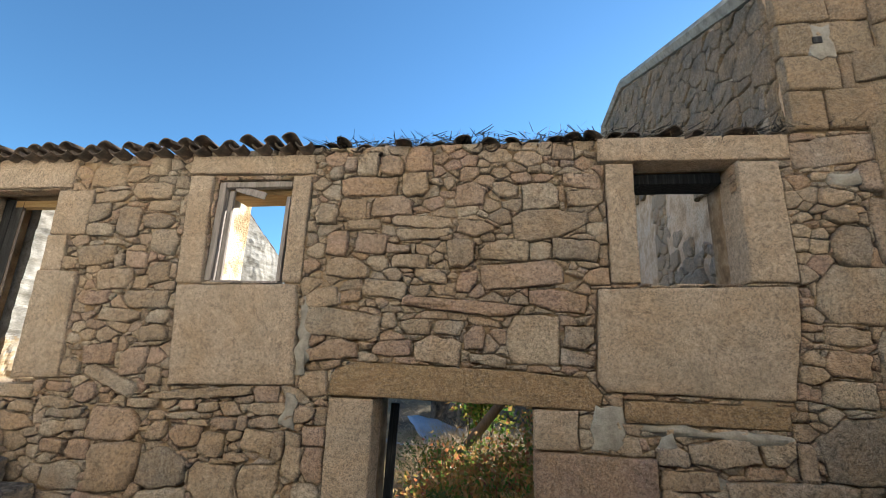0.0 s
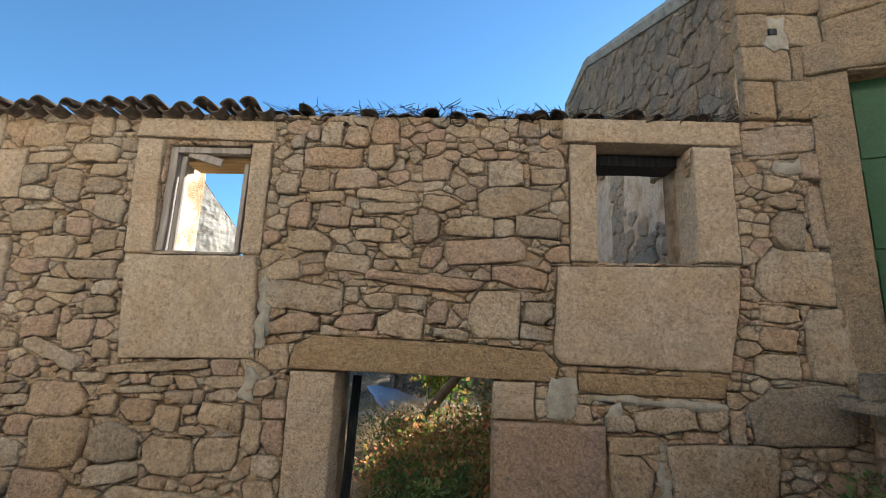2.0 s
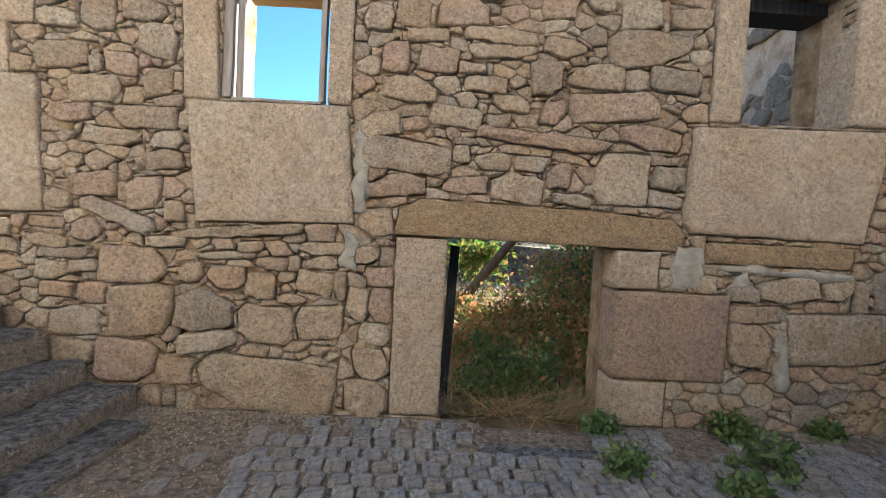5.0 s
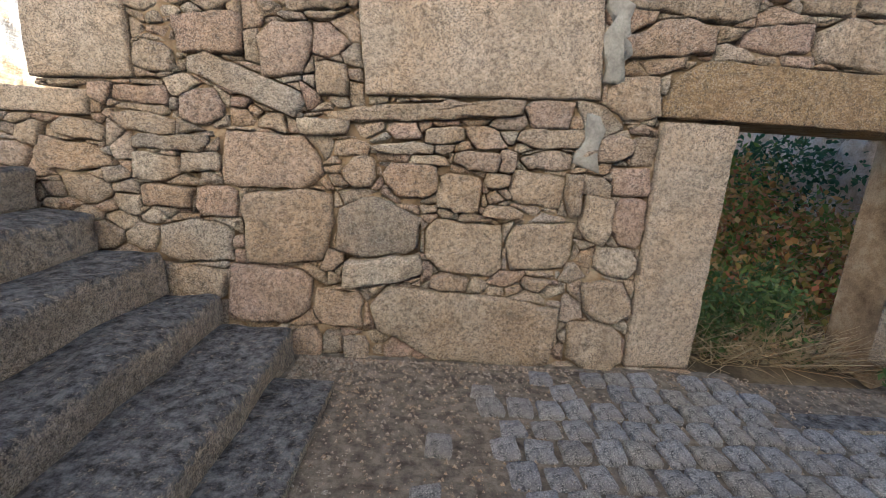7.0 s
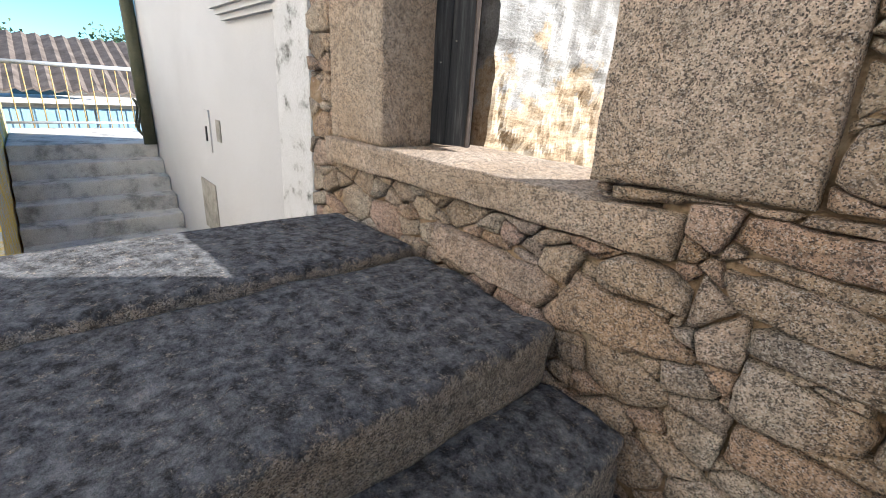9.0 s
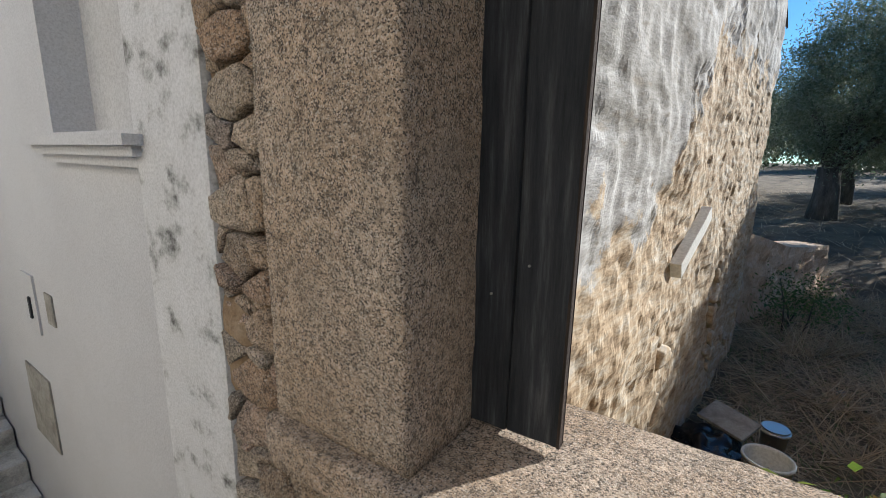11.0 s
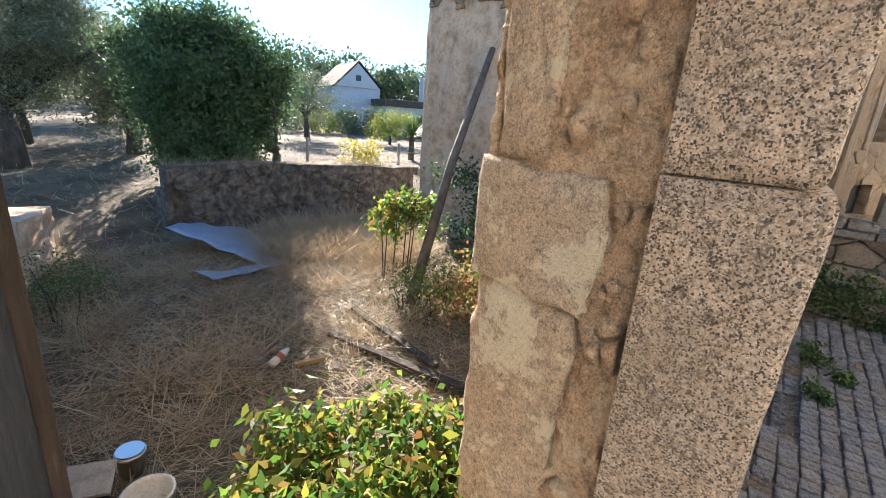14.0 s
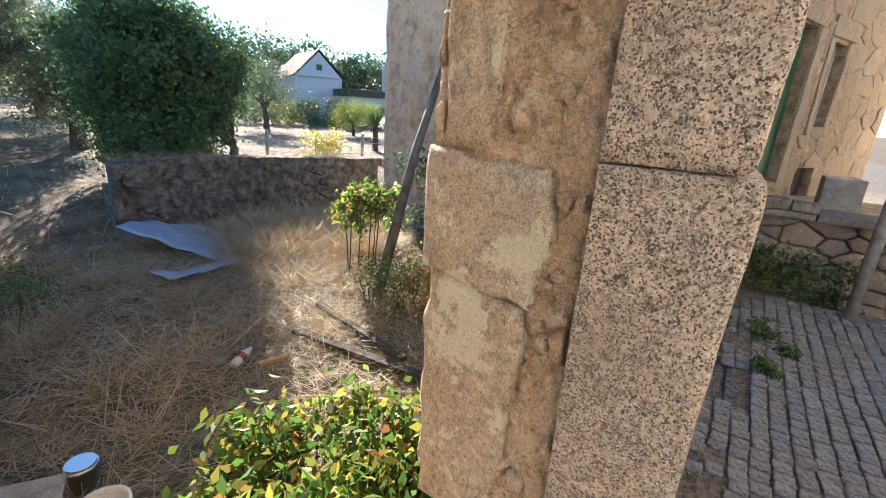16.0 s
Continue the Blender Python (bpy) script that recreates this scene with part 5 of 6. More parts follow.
def crown_points(rs, centre, radii, clumps, per, spread, hollow=0.45):
    """Leaf places in uneven clumps round the outside of a crown."""
    d = rs.normal(size=(clumps, 3))
    d /= np.linalg.norm(d, axis=1, keepdims=True)
    r = rs.uniform(hollow, 1.0, (clumps, 1)) ** 0.6 * (0.82 + 0.3 * rs.random((clumps, 1)))
    ph = rs.uniform(0, 6.28, 3)
    r = r * (0.86 + 0.17 * np.sin(3.1 * d[:, :1] + ph[0]) + 0.13 * np.sin(4.3 * d[:, 1:2] + ph[1]) + 0.12 * np.sin(5.2 * d[:, 2:] + ph[2]))
    c = np.array(centre) + d * r * np.array(radii)
    s = spread * rs.uniform(0.6, 1.5, (clumps, 1))
    return (c[:, None, :] + rs.normal(size=(clumps, per, 3)) * s[:, None, :] * np.array([1, 1, 0.75])).reshape(-1, 3), c


def tree(name, base, height, centre, radii, clumps, per, spread, leaf, mat_, seed, label, category="tree", limbs=9, trunk=0.16):
    rs = np.random.RandomState(seed)
    root = empty(name)
    root.location = base
    tagged(root, label, category)
    off = np.array(base)
    pts, cl = crown_points(rs, np.array(centre) - off, radii, clumps, per, spread)
    quads("crown", leaves(rs, pts, *leaf), mat_, root)
    fork = Vector((rs.uniform(-0.1, 0.1), rs.uniform(-0.1, 0.1), height))
    bm = tube_bm([(0, 0, -0.1), (0.03, 0.02, height * 0.5), tuple(fork)], [trunk * 1.3, trunk, trunk * 0.85], 9)
    part("trunk", bm, m_bark, root, smooth=True)
    for k in range(limbs):
        tgt = Vector(cl[rs.randint(len(cl))])
        mid = fork.lerp(tgt, 0.5) + Vector((0, 0, 0.15))
        part("limb", tube_bm([tuple(fork), tuple(mid), tuple(tgt)], [trunk * 0.55, trunk * 0.3, trunk * 0.08], 6), m_bark, root, smooth=True)
    return root


tree("olive_tree", (-2.1, 15.3, 0.35), 1.5, (-1.5, 15.8, 3.9), (2.2, 2.1, 2.4), 620, 120, 0.24, (0.10, 0.03), m_olive, 1, "large silvery olive tree with a dark twisted trunk", trunk=0.3)
tree("olive_tree", (-5.6, 19.0, 0.4), 1.5, (-5.0, 19.5, 4.0), (2.6, 2.3, 2.3), 160, 70, 0.3, (0.11, 0.03), m_olive, 2, "silvery olive tree standing farther off", trunk=0.25)
tree("orange_tree", (2.3, 10.7, 0.36), 0.8, (1.15, 11.2, 2.65), (2.0, 1.8, 2.1), 560, 110, 0.19, (0.11, 0.055), m_orange, 3, "dense dark green orange tree behind the garden wall", trunk=0.12)
tree("orange_tree", (2.9, 22.5, 0.6), 1.1, (2.9, 22.8, 2.7), (1.6, 1.6, 1.5), 130, 60, 0.24, (0.13, 0.06), m_orange, 4, "small dark green citrus tree farther off", trunk=0.1)
for k, (tx, ty, th, rad_) in enumerate(((1.2, 17.3, 3.2, 1.4), (-1.0, 20.5, 3.9, 2.2), (-4.2, 24.5, 4.2, 2.8), (3.6, 29.5, 4.4, 2.9), (-9.0, 27.0, 4.4, 3.0), (-9.5, 17.5, 4.0, 2.6), (7.0, 35.0, 4.6, 3.0))):
    tree("olive_tree", (tx, ty, garden_z(tx, ty)), 1.3, (tx + 0.2, ty + 0.3, garden_z(tx, ty) + th * 0.72), (rad_, rad_, th * 0.52), 190, 80, 0.34, (0.14, 0.045), m_olive, 60 + k, "dark green tree of the grove beyond the garden", trunk=0.2)
tree("olive_tree", (12.5, 24.0, 0.6), 1.2, (12.5, 24.0, 3.0), (2.0, 1.8, 1.6), 110, 60, 0.28, (0.13, 0.05), m_olive, 5, "grey-green olive tree near the white cottage", trunk=0.15)
tree("fruit_tree", (15.5, 19.8, 0.55), 0.7, (15.5, 19.8, 1.7), (1.5, 1.3, 0.9), 90, 50, 0.22, (0.11, 0.05), m_poke, 6, "low yellow-green fruit tree", trunk=0.08)
rs = np.random.RandomState(77)
woods = []
for k in range(46):
    ang = radians(-8 + 62 * k / 45 + rs.uniform(-1, 1))
    dist = rs.uniform(58, 85)
    c = (-4 + math.sin(ang) * dist, math.cos(ang) * dist, rs.uniform(4.5, 7.0))
    pts, _ = crown_points(rs, c, (4.2, 4.0, rs.uniform(3.5, 5.2)), 46, 28, 0.75, 0.3)
    woods.append(leaves(rs, pts, 0.55, 0.36))
tagged(quads("far_woods", np.concatenate(woods), m_far), "distant belt of dark green woodland", "woods", kind="stuff")
for dx, dy in ((-30.0, 2.2), (-33, -2.5)):
    pts, _ = crown_points(rs, (dx, dy, 2.2), (1.8, 1.8, 1.2), 40, 30, 0.3, 0.3)
    tagged(quads("hedge", leaves(rs, pts, 0.22, 0.12), m_far), "green bushes behind the shed", "bush", kind="stuff")


def bush(name, spots, mat_, per, spread, leaf, seed, label, stems=0, stem_mat=None, category="bush"):
    """A low leafy plant: clumps at spots (x, y, z), with bare stems rising to them."""
    r = np.random.RandomState(seed)
    root = empty(name)
    x0, y0 = sum(p[0] for p in spots) / len(spots), sum(p[1] for p in spots) / len(spots)
    base = Vector((x0, y0, garden_z(x0, y0) if y0 > 0.3 else 0.0))
    root.location = base
    tagged(root, label, category)
    c = np.array(spots) - np.array(base)
    pts = (c[:, None, :] + r.normal(size=(len(c), per, 3)) * np.array(spread)).reshape(-1, 3)
    pts[:, 2] = np.maximum(pts[:, 2], 0.02)
    quads("foliage", leaves(r, pts, *leaf), mat_, root)
    for k in range(stems):
        t = Vector(c[r.randint(len(c))]) + Vector(r.normal(size=3) * 0.05)
        foot = Vector((t.x * 0.7 + r.normal() * 0.08, t.y * 0.7 + r.normal() * 0.08, -0.03))
        part("stem", tube_bm([tuple(foot), tuple(foot.lerp(t, 0.5) + Vector((0.03, 0.02, 0.04))), tuple(t)], [0.011, 0.009, 0.004], 5), stem_mat or m_bark, root, smooth=True)
    return root


rs = np.random.RandomState(5)
spots = [(rs.uniform(-3.3, -0.9), rs.uniform(0.75, 2.6), 0) for _ in range(150)]
spots = [(x, y, rs.uniform(0.0, 0.30)) for x, y, _ in spots if y < 2.45 - 0.9 * max(0, x + 2.67) and y < 2.0 + 0.7 * (x + 3.3)]
for k in range(3):
    sub = [p for p in spots if -3.3 + 0.8 * k <= p[0] < -3.3 + 0.8 * (k + 1)]
    bush("pokeweed", sub, m_poke, 100, (0.12, 0.12, 0.09), (0.105, 0.048), 10 + k, "lush yellow-green pokeweed with red stems", 9, m_red_stem, "plant")
for k in range(4):
    x0 = 0.05 + 0.62 * k
    sub = [(rs.uniform(x0, x0 + 0.7), rs.uniform(0.8, 3.4), 0) for _ in range(50)]
    sub = [(x, y, rs.uniform(-0.05, (0.05 + 0.12 * y) if k == 0 else (0.08 + 0.17 * y) if k == 1 else 0.3 + 0.3 * y)) for x, y, _ in sub]
    bush("bramble_bush", sub, m_bramble, 70, (0.15, 0.15, 0.12), (0.075, 0.04), 20 + k, "tangled red-brown and green bramble bush", 10, m_red_stem)
bush("ivy_bush", [(rs.uniform(1.6, 3.1), rs.uniform(2.6, 5.0), rs.uniform(0.2, 1.5)) for _ in range(60)], m_orange, 60, (0.16, 0.16, 0.13), (0.08, 0.05), 31, "dark green ivy bush against the party wall")
bush("shrub", [(rs.uniform(0.15, 1.0), rs.uniform(4.1, 4.9), rs.uniform(0.5, 1.15)) for _ in range(22)], m_poke, 45, (0.1, 0.1, 0.09), (0.12, 0.055), 32, "sunlit yellow-green shrub by the leaning pole", 6)
bush("shrub", [(rs.uniform(3.3, 4.3), rs.uniform(8.6, 9.3), rs.uniform(0.6, 1.5)) for _ in range(26)], m_yellow_leaf, 45, (0.14, 0.14, 0.13), (0.09, 0.05), 33, "yellow leaved shrub behind the garden wall", 5)
bush("shrub", [(rs.uniform(-0.5, 0.6), rs.uniform(3.0, 3.9), rs.uniform(0.05, 0.42)) for _ in range(34)], m_weed, 55, (0.12, 0.12, 0.08), (0.05, 0.02), 34, "low green weedy shrub beside the beams", 5)
bush("shrub", [(rs.uniform(-3.5, -2.7), rs.uniform(5.6, 6.6), rs.uniform(0.05, 0.5)) for _ in range(26)], m_weed, 50, (0.14, 0.14, 0.1), (0.05, 0.02), 35, "grey-green weeds at the foot of the broken wall", 4)
WEEDS = ((2.02, -0.12), (1.95, -0.62), (1.62, -0.86), (1.07, -0.62), (2.75, -0.06), (1.12, -0.12))
for k, (x, y) in enumerate(WEEDS):
    r_ = (0.17, 0.24, 0.10, 0.11, 0.14, 0.10)[k]
    bush("street_weed", [(x + rs.uniform(-r_, r_) * 0.8, y + rs.uniform(-r_, r_) * 0.5, rs.uniform(0.02, r_ * 0.8)) for _ in range(16)], m_weed, 26, (0.035, 0.035, 0.03), (0.05, 0.028), 40 + k, "green weed growing between the setts", 2, category="weed")
bush("doorway_weed", [(rs.uniform(0.2, 1.05), rs.uniform(0.40, 1.1), rs.uniform(-0.08, 0.34)) for _ in range(60)], m_weed, 55, (0.06, 0.06, 0.07), (0.06, 0.022), 52, "green weeds rooted inside the low doorway", 5, category="weed")
bush("terrace_creeper", [(3.60 + rs.uniform(-0.05, 0.03), rs.uniform(-1.5, -0.3), rs.uniform(0.05, 0.7)) for _ in range(40)], m_weed, 40, (0.05, 0.12, 0.1), (0.06, 0.04), 51, "dark creeper at the foot of the terrace wall", category="plant")

rh = np.random.RandomState(66)
for k in range(9):
    hx, hy = 14.5 + 1.9 * k, 28.5 - 0.75 * k
    pts, _ = crown_points(rh, (hx, hy, 1.2 + rh.uniform(0, 0.5)), (1.5, 1.2, 1.3), 60, 34, 0.26, 0.3)
    tagged(quads("hedge_shrub", leaves(rh, pts, 0.17, 0.09), m_poke if k % 3 == 1 else m_far), "rounded shrub in the cottage hedge", "shrub", "cottage hedge")

# spiky yucca beyond the wall
yucca = empty("yucca")
yucca.location = (10.7, 13.6, garden_z(10.7, 13.6))
tagged(yucca, "bright green spiky yucca", "plant")
r = np.random.RandomState(9)
d = r.normal(size=(160, 3))
d[:, 2] = np.abs(d[:, 2]) * 0.8 + 0.1
d /= np.linalg.norm(d, axis=1, keepdims=True)
a = np.cross(d, np.array([0, 0, 1.0]))
a /= np.linalg.norm(a, axis=1, keepdims=True)
o = np.array([0, 0, 1.0])
quads("blades", np.stack([o + a * 0.03, o + d * 0.55 + a * 0.035, o + d * 1.05 - np.array([0, 0, 0.12]), o + d * 0.55 - a * 0.035], 1), m_weed, yucca)
part("stem", tube_bm([(0, 0, -0.1), (0, 0, 1.05)], [0.14, 0.1], 8), m_bark, yucca)


# ---- straw and grass ----
def blades(n, seed, place, length, lie, width=0.006):
    """Dry blades: place gives n x 2 spots; lie 0 stands up, 1 lies flat."""
    r = np.random.RandomState(seed)
    xy = place(r, n)
    z = np.array([garden_z(x, y) for x, y in xy])
    base = np.column_stack([xy, z + r.uniform(0.0, 0.05, n) * lie])
    ang = r.uniform(0, 2 * np.pi, n)
    up = np.clip(r.normal(1 - lie, 0.25, n), 0.03, 1.3)
    d = np.column_stack([np.cos(ang), np.sin(ang), up])
    d /= np.linalg.norm(d, axis=1, keepdims=True)
    a = np.cross(d, np.array([0, 0, 1.0]) + r.normal(size=(n, 3)) * 0.3)
    a /= np.linalg.norm(a, axis=1, keepdims=True)
    l = length * r.uniform(0.4, 1.4, (n, 1))
    bend = np.column_stack([np.cos(ang + 1), np.sin(ang + 1), -0.4 * np.ones(n)]) * l * 0.15
    w = width * r.uniform(0.6, 1.4, (n, 1))
    return np.stack([base - a * w * 0.5, base + a * w * 0.5, base + d * l + bend + a * w * 0.25, base + d * l + bend - a * w * 0.25], 1)


lying = blades(32000, 1, lambda r, n: np.column_stack([r.uniform(-3.9, 3.0, n), 0.8 + r.uniform(0, 1, n) ** 0.8 * 7.6]), 0.30, 0.92, 0.006)
clump = np.random.RandomState(3).uniform((-3.4, 3.0), (2.6, 8.2), (70, 2))
tufts = blades(5000, 2, lambda r, n: clump[r.randint(0, 70, n)] + r.normal(size=(n, 2)) * 0.11, 0.42, 0.25, 0.006)
reeds = np.random.RandomState(4).uniform((-0.6, 4.6), (2.6, 7.8), (60, 2))
tall = blades(8000, 6, lambda r, n: reeds[r.randint(0, 60, n)] + r.normal(size=(n, 2)) * 0.16, 0.55, 0.30, 0.0075)
field = blades(6000, 7, lambda r, n: np.column_stack([r.uniform(-8, 14, n), 8.8 + r.uniform(0, 1, n) ** 1.3 * 16]), 0.22, 0.5, 0.012)
sill_grass = blades(3000, 17, lambda r, n: np.column_stack([r.uniform(0.0, 1.25, n), r.uniform(0.3, 1.4, n)]), 0.38, 0.35, 0.006)
tagged(quads("dry_grass", np.concatenate([lying, tufts, tall, field, sill_grass]), m_straw), "matted dry straw and standing dead grass", "grass", kind="stuff")
green = blades(6000, 8, lambda r, n: np.column_stack([r.uniform(-3.8, 3.0, n), r.uniform(0.75, 8.0, n)]), 0.16, 0.3, 0.006)
tagged(quads("green_grass", green, m_weed), "thin green weeds among the straw", "grass", kind="stuff")
tw = blades(1100, 13, lambda r, n: np.column_stack([r.uniform(-0.6, 3.3, n), r.uniform(0.02, 0.3, n)]), 0.10, 0.35, 0.004)
tw[:, :, 2] += 3.47 + 0.16
gw = blades(900, 19, lambda r, n: np.column_stack([r.uniform(-0.9, 4.4, n), r.normal(0, 0.09, n)]), 0.24, 0.25, 0.006)
gw[:, :, 2] += (1.13 - np.array([garden_z(q[0, 0], q[0, 1]) for q in gw]))[:, None]
gw[:, :, 1] += 9.2 - 0.207 * (gw[:, :1, 0] + 0.95)
tagged(quads("garden_wall_weeds", gw, m_straw), "dry weeds standing on the garden wall top", "grass", kind="stuff")
rw = blades(1300, 23, lambda r, n: np.column_stack([r.uniform(-0.8, 3.9, n), r.uniform(-0.05, 0.3, n)]), 0.13, 1.0, 0.009)
rw[:, :, 2] += (3.475 - np.array([garden_z(q[0, 0], q[0, 1]) for q in rw]))[:, None]
tagged(quads("wall_top_twigs", rw, m_bark), "dark dead roots and twigs along the wall top", "twigs", kind="stuff")
tagged(quads("wall_top_weeds", tw, m_straw), "dry weeds on the broken wall top", "grass", kind="stuff")

# ---- clutter in the garden ----
m_zinc = rough_mat("bluish_metal_sheet", [(0.35, (0.30, 0.36, 0.45)), (0.6, (0.42, 0.49, 0.58)), (0.8, (0.25, 0.24, 0.24))], 2.5, 60, rough=0.45, strength=0.3, metal=0.3)
m_tin, nt_, b_ = mat_base("paint_tin_metal", 0.3, 0.9)
b_.inputs["Base Color"].default_value = (0.62, 0.62, 0.60, 1)
m_plastic = rough_mat("white_plastic", [(0.3, (0.62, 0.62, 0.58)), (0.7, (0.74, 0.74, 0.70))], 6, 60, rough=0.4, strength=0.1)
m_black, nt_, b_ = mat_base("black_plastic_film", 0.25)
b_.inputs["Base Color"].default_value = (0.012, 0.012, 0.014, 1)
m_brick = rough_mat("red_clay", [(0.3, (0.34, 0.10, 0.06)), (0.7, (0.46, 0.17, 0.10))], 8, 90)


def metal_sheet(x, y, w, l, rz, tiltx, seed, label):
    n, verts, faces = 12, [], []
    for j in range(n + 1):
        for i in range(n + 1):
            u, v = (i / n - 0.5) * w, (j / n - 0.5) * l
            z = 0.10 * math.sin(3.2 * i / n + seed) * (j / n) + 0.05 * noise.noise(Vector((u * 3, v * 3, seed)))
            verts.append((u, v, z))
    g = lambda i, j: j * (n + 1) + i
    faces = [(g(i, j), g(i + 1, j), g(i + 1, j + 1), g(i, j + 1)) for j in range(n) for i in range(n)]
    ob = mesh_ob("metal_sheet", verts, faces, m_zinc, None, True)
    mod = ob.modifiers.new("thick", "SOLIDIFY")
    mod.thickness = 0.006
    ob.matrix_basis = pose(x, y, garden_z(x, y) + 0.14, tiltx, 5, rz)
    return tagged(ob, label, "metal sheet")


metal_sheet(-0.35, 7.5, 1.6, 1.7, 28, 10, 1, "crumpled bluish metal sheet lying in the grass")
metal_sheet(-1.02, 6.12, 1.3, 0.36, 12, 6, 3, "narrow torn strip of bluish metal sheet")


def beam(x0, y0, x1, y1, size, seed, label, material):
    l = math.hypot(x1 - x0, y1 - y0)
    ob = part("timber_beam", box_bm(-l / 2, -size, -size * 0.7, l / 2, size, size * 0.7, 0.008, 0.008, 4, seed), material)
    mx, my = (x0 + x1) / 2, (y0 + y1) / 2
    ob.matrix_basis = pose(mx, my, garden_z(mx, my) + size * 0.7 + 0.03, 0, 0, math.degrees(math.atan2(y1 - y0, x1 - x0)))
    return tagged(ob, label, "beam")


beam(-1.33, 3.68, -1.12, 1.95, 0.05, 1, "rotten dark roof beam lying on the straw", m_bark)
beam(-0.72, 4.0, -1.02, 2.4, 0.042, 2, "second weathered roof beam lying beside it", m_bark)
beam(-1.98, 3.38, -1.70, 3.30, 0.03, 3, "short pale offcut of board on the straw", m_raw_wood)
m_pole = rough_mat("grey_brown_pole", [(0.35, (0.12, 0.095, 0.075)), (0.6, (0.21, 0.175, 0.145)), (0.8, (0.30, 0.26, 0.22))], 6, 60, stretch=(1, 1, 0.3))
pole = tagged(part("leaning_pole", tube_bm([(-0.05, 3.68, -0.2), (1.45, 4.27, 1.66), (3.2, 4.85, 3.6)], [0.08, 0.072, 0.055], 10), m_pole, None, smooth=True), "long round timber pole leaning on the party wall", "pole")


def can(name, x, y, r, h, material, label, category, lid=None, handle=False):
    root = empty(name)
    root.location = (x, y, garden_z(x, y) + 0.015)
    tagged(root, label, category)
    bm = bmesh.new()
    n, rings = 22, []
    for rr, z in ((r * 0.9, 0), (r, h), (r + 0.008, h), (r + 0.008, h - 0.015), (r + 0.008, h + 0.004), (r - 0.006, h + 0.004), (r - 0.008, h - 0.02), (r * 0.88, 0.01)):
        rings.append([bm.verts.new((rr * math.cos(2 * math.pi * k / n), rr * math.sin(2 * math.pi * k / n), z)) for k in range(n)])
    for a_, b_2 in zip(rings, rings[1:]):
        for k in range(n):
            bm.faces.new((a_[k], a_[(k + 1) % n], b_2[(k + 1) % n], b_2[k]))
    bm.faces.new(rings[-1])
    bm.faces.new(rings[0][::-1])
    part("body", bm, material, root, smooth=True)
    if lid:
        l = tube_bm([(0, 0, h + 0.006), (0, 0, h + 0.018)], r * 0.98, n)
        part("lid", l, lid, root, "shiny metal lid")
    if handle:
        part("handle", tube_bm([(r * math.cos(t), r * 1.02 * math.sin(t), h * 0.9 - 0.6 * r * math.sin(t)) for t in [math.pi * k / 10 for k in range(11)]], 0.004, 5), m_tin, root)
    return root


can("paint_tin", -3.44, 3.05, 0.085, 0.17, m_tin, "silver paint tin with a shiny lid in the straw", "paint tin", m_tin)
can("bucket", -3.50, 2.55, 0.135, 0.22, m_plastic, "white plastic bucket with dried paint inside", "bucket", None, True)
tray = tagged(part("board", box_bm(-0.16, -0.12, -0.012, 0.16, 0.12, 0.012, 0.004, 0.002, 2, 4), m_cement), "pale grey board lying on the rubbish bag", "board")
tray.matrix_basis = pose(-3.72, 2.95, 0.10, 12, 6, -25)
bm = bmesh.new()
bmesh.ops.create_icosphere(bm, subdivisions=4, radius=1)
for v in bm.verts:
    k = 1 + 0.35 * noise.noise(v.co * 2.2) + 0.16 * noise.noise(v.co * 6)
    v.co = Vector((v.co.x * 0.22 * k, v.co.y * 0.26 * k, max(-0.02, v.co.z * 0.14 * k + 0.06)))
bag = tagged(part("rubbish_bag", bm, m_black, None, smooth=True), "crumpled black plastic rubbish bag by the wall", "bag")
bag.location = (-3.84, 2.68, garden_z(-3.84, 2.68))
tub = tagged(part("plastic_tub", box_bm(-0.07, -0.05, 0, 0.07, 0.05, 0.10, 0.015, 0.003, 2, 2), m_plastic), "small white plastic tub", "tub")
tub.matrix_basis = pose(-3.78, 2.3, garden_z(-3.78, 2.3) + 0.01, 0, 0, 30)
bottle = empty("plastic_bottle")
bottle.location = (-1.98, 3.62, garden_z(-1.98, 3.62) + 0.06)
bottle.rotation_euler = (0, 0, 0.5)
tagged(bottle, "discarded plastic bottle with a red label", "bottle")
part("bottle_body", tube_bm([(-0.16, 0, 0), (0.06, 0, 0), (0.11, 0, 0), (0.15, 0, 0)], [0.042, 0.042, 0.025, 0.014], 12), m_plastic, bottle, smooth=True)
part("bottle_label", tube_bm([(-0.08, 0, 0), (0.0, 0, 0)], 0.0435, 12), m_brick, bottle, "red paper label")
for k, (x, y) in enumerate(((-2.15, 3.75), (-1.7, 3.1), (-2.9, 4.4), (-2.3, 5.9))):
    c = tagged(part("rubble_stone", box_bm(-0.05, -0.035, 0, 0.05, 0.035, 0.05, 0.012, 0.008, 2, k), m_cement), "pale broken piece of rubble in the straw", "rubble", "loose rubble")
    c.matrix_basis = pose(x, y, garden_z(x, y) + 0.01, 0, 0, 40 * k)
plank = tagged(part("wall_plank", box_bm(-0.33, -0.03, -0.045, 0.33, 0.03, 0.045, 0.004, 0.004, 3, 6), m_plastic), "pale plank stub built into the cross wall", "plank")
plank.matrix_basis = Matrix.Translation(lplace(1.75, 1.48, 0.01)) @ pose(0, 0, 0, 0, -24, 83.6)

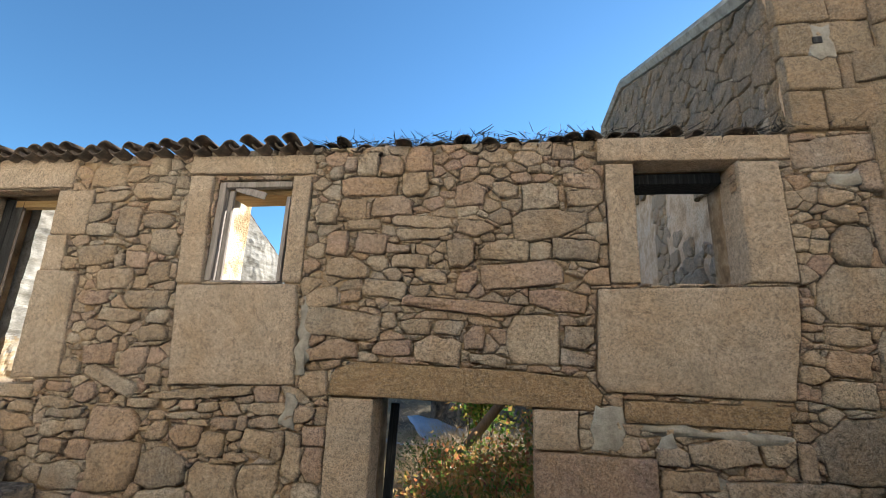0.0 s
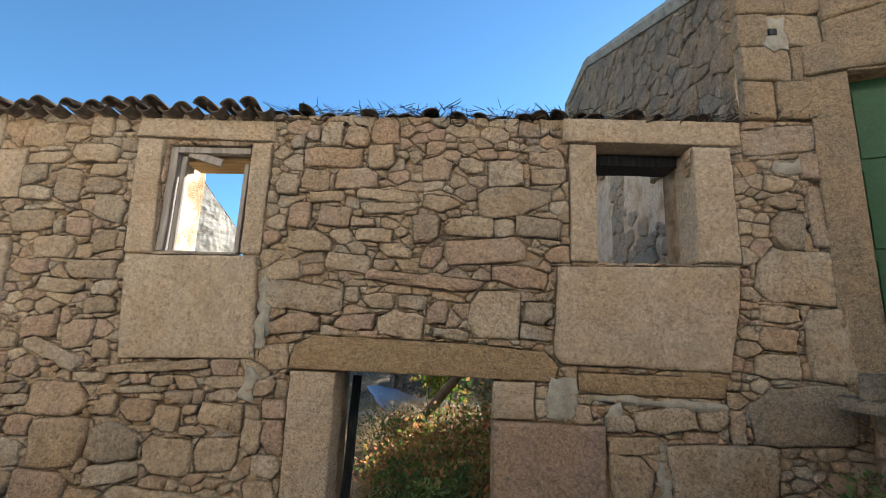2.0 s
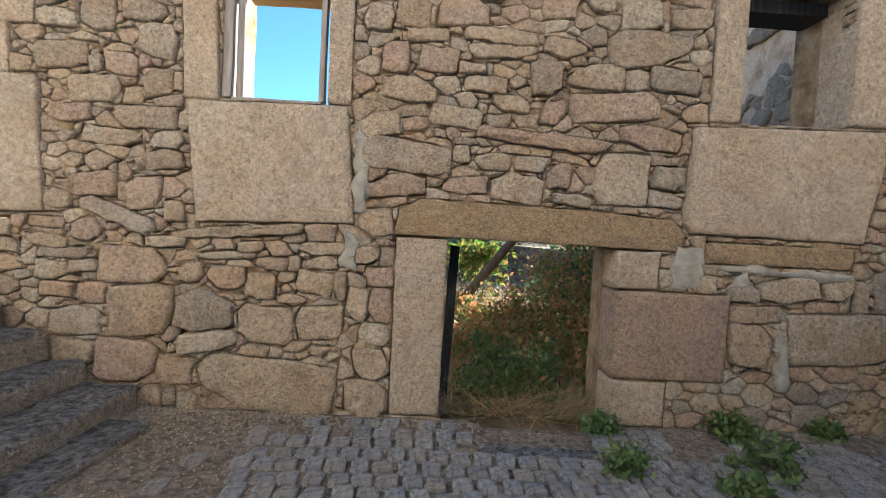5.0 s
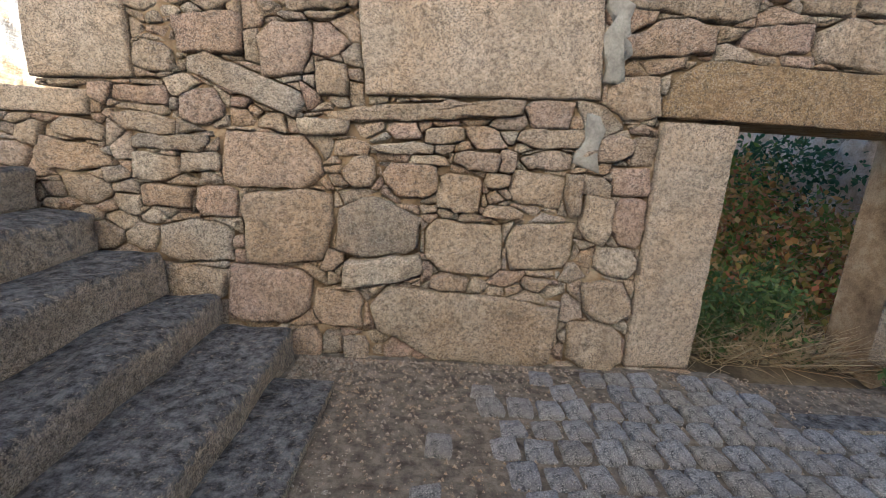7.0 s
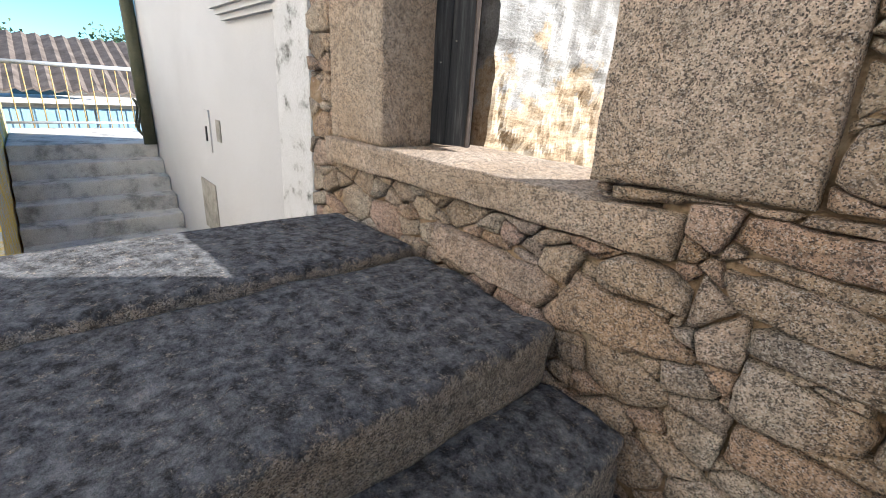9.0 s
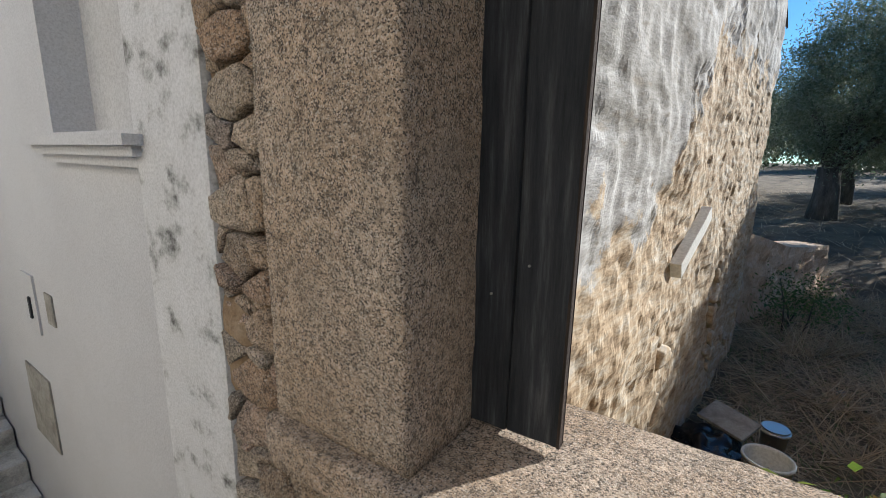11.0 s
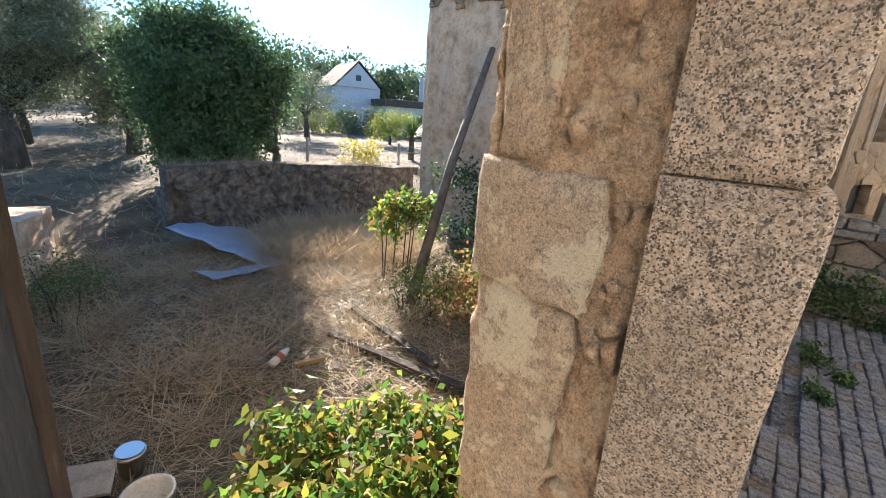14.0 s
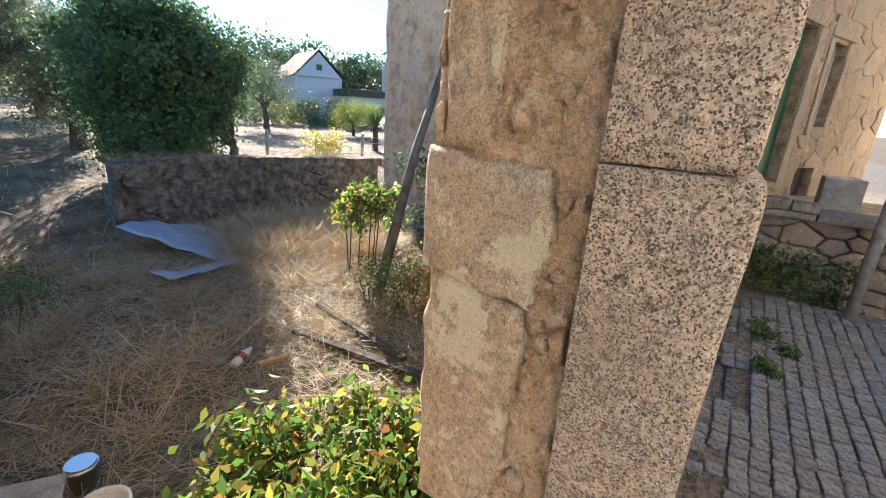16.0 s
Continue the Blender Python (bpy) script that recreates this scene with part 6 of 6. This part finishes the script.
# fence posts beyond the garden wall
fence = empty("post_fence")
tagged(fence, "weathered wooden fence posts with wire", "fence")
posts = [(4.6, 12.6), (5.8, 11.7), (7.0, 10.8), (8.3, 9.9)]
for x, y in posts:
    part("post", tube_bm([(x, y, 0.1), (x + 0.02, y, 1.4)], [0.06, 0.05], 7), m_grey_wood, fence, smooth=True)
for z in (0.75, 1.1, 1.3):
    part("wire", tube_bm([(x, y, z) for x, y in posts], 0.006, 4), m_tin, fence)

# street odds and ends
tagged(part("dry_leaf", box_bm(2.1, -1.02, 0.03, 2.2, -0.97, 0.05, 0.006, 0.008, 2, 1), m_raw_wood), "curled orange dry leaf on the setts", "leaf")
street_pole = tagged(part("street_pole", tube_bm([(3.30, -1.55, -0.02), (3.30, -1.56, 3.4)], 0.07, 12), m_cement, None, smooth=True), "grey round street pole by the terrace", "pole")
grit = np.random.RandomState(15)
gv, gf = [], []
for k in range(11000):
    x, y = -2.1 + grit.random() ** 2.2 * 5.3, -0.04 - grit.random() ** 2.0 * 1.9
    r_ = 0.0025 + 0.009 * grit.random() ** 3
    o = len(gv)
    z = street_z(x, y) + 0.003
    gv += [(x - r_, y - r_ * 0.6, z), (x + r_, y - r_, z), (x + r_ * 0.5, y + r_, z), (x, y, z + r_ * 1.1)]
    gf += [(o, o + 1, o + 3), (o + 1, o + 2, o + 3), (o + 2, o, o + 3)]
tagged(mesh_ob("grit", gv, gf, m_grit), "loose grit along the wall foot", "grit", kind="stuff")

# ---- cottage in the distance ----
cottage = empty("cottage")
tagged(cottage, "distant white cottage with a tiled gable roof and chimney", "house")
cm = pose(26.5, 37.0, 0, 0, 0, -22)


def in_cottage(name, bm, material, parent=None, label=""):
    bmesh.ops.transform(bm, matrix=cm, verts=bm.verts)
    return part(name, bm, material, parent or cottage, label)


in_cottage("wall", box_bm(-2.2, -3, 0, 2.2, 4, 4.6), m_white)
gm = bmesh.new()
vs_ = [gm.verts.new(p) for p in ((-2.5, -3.2, 4.5), (2.5, -3.2, 4.5), (0, -3.2, 6.9), (-2.5, 4.2, 4.5), (2.5, 4.2, 4.5), (0, 4.2, 6.9))]
for q in ((0, 2, 5, 3), (1, 4, 5, 2), (0, 3, 4, 1)):
    gm.faces.new([vs_[i] for i in q])
in_cottage("roof", gm, m_roof)
gm = bmesh.new()
vs_ = [gm.verts.new(p) for p in ((-2.2, -3.05, 4.5), (2.2, -3.05, 4.5), (0, -3.05, 6.65), (-2.2, -2.8, 4.5), (2.2, -2.8, 4.5), (0, -2.8, 6.65))]
for q in ((0, 1, 2), (5, 4, 3), (0, 2, 5, 3), (1, 4, 5, 2), (0, 3, 4, 1)):
    gm.faces.new([vs_[i] for i in q])
in_cottage("gable", gm, m_white)
w_ = in_cottage("window", box_bm(-0.25, -3.12, 5.1, 0.25, -3.0, 5.6), m_glass)
in_cottage("annex_wall", box_bm(1.5, -6.5, 0, 6.0, -3.4, 3.0), m_white)
in_cottage("annex_roof", box_bm(1.2, -6.9, 3.0, 6.3, -3.2, 3.6, 0.05), m_tile)
ch = in_cottage("chimney", box_bm(5.2, -6.3, 2.9, 5.9, -5.5, 5.6, 0.04), m_white)
in_cottage("chimney_cap", box_bm(5.1, -6.4, 5.6, 6.0, -5.4, 5.8, 0.03), m_white, ch)
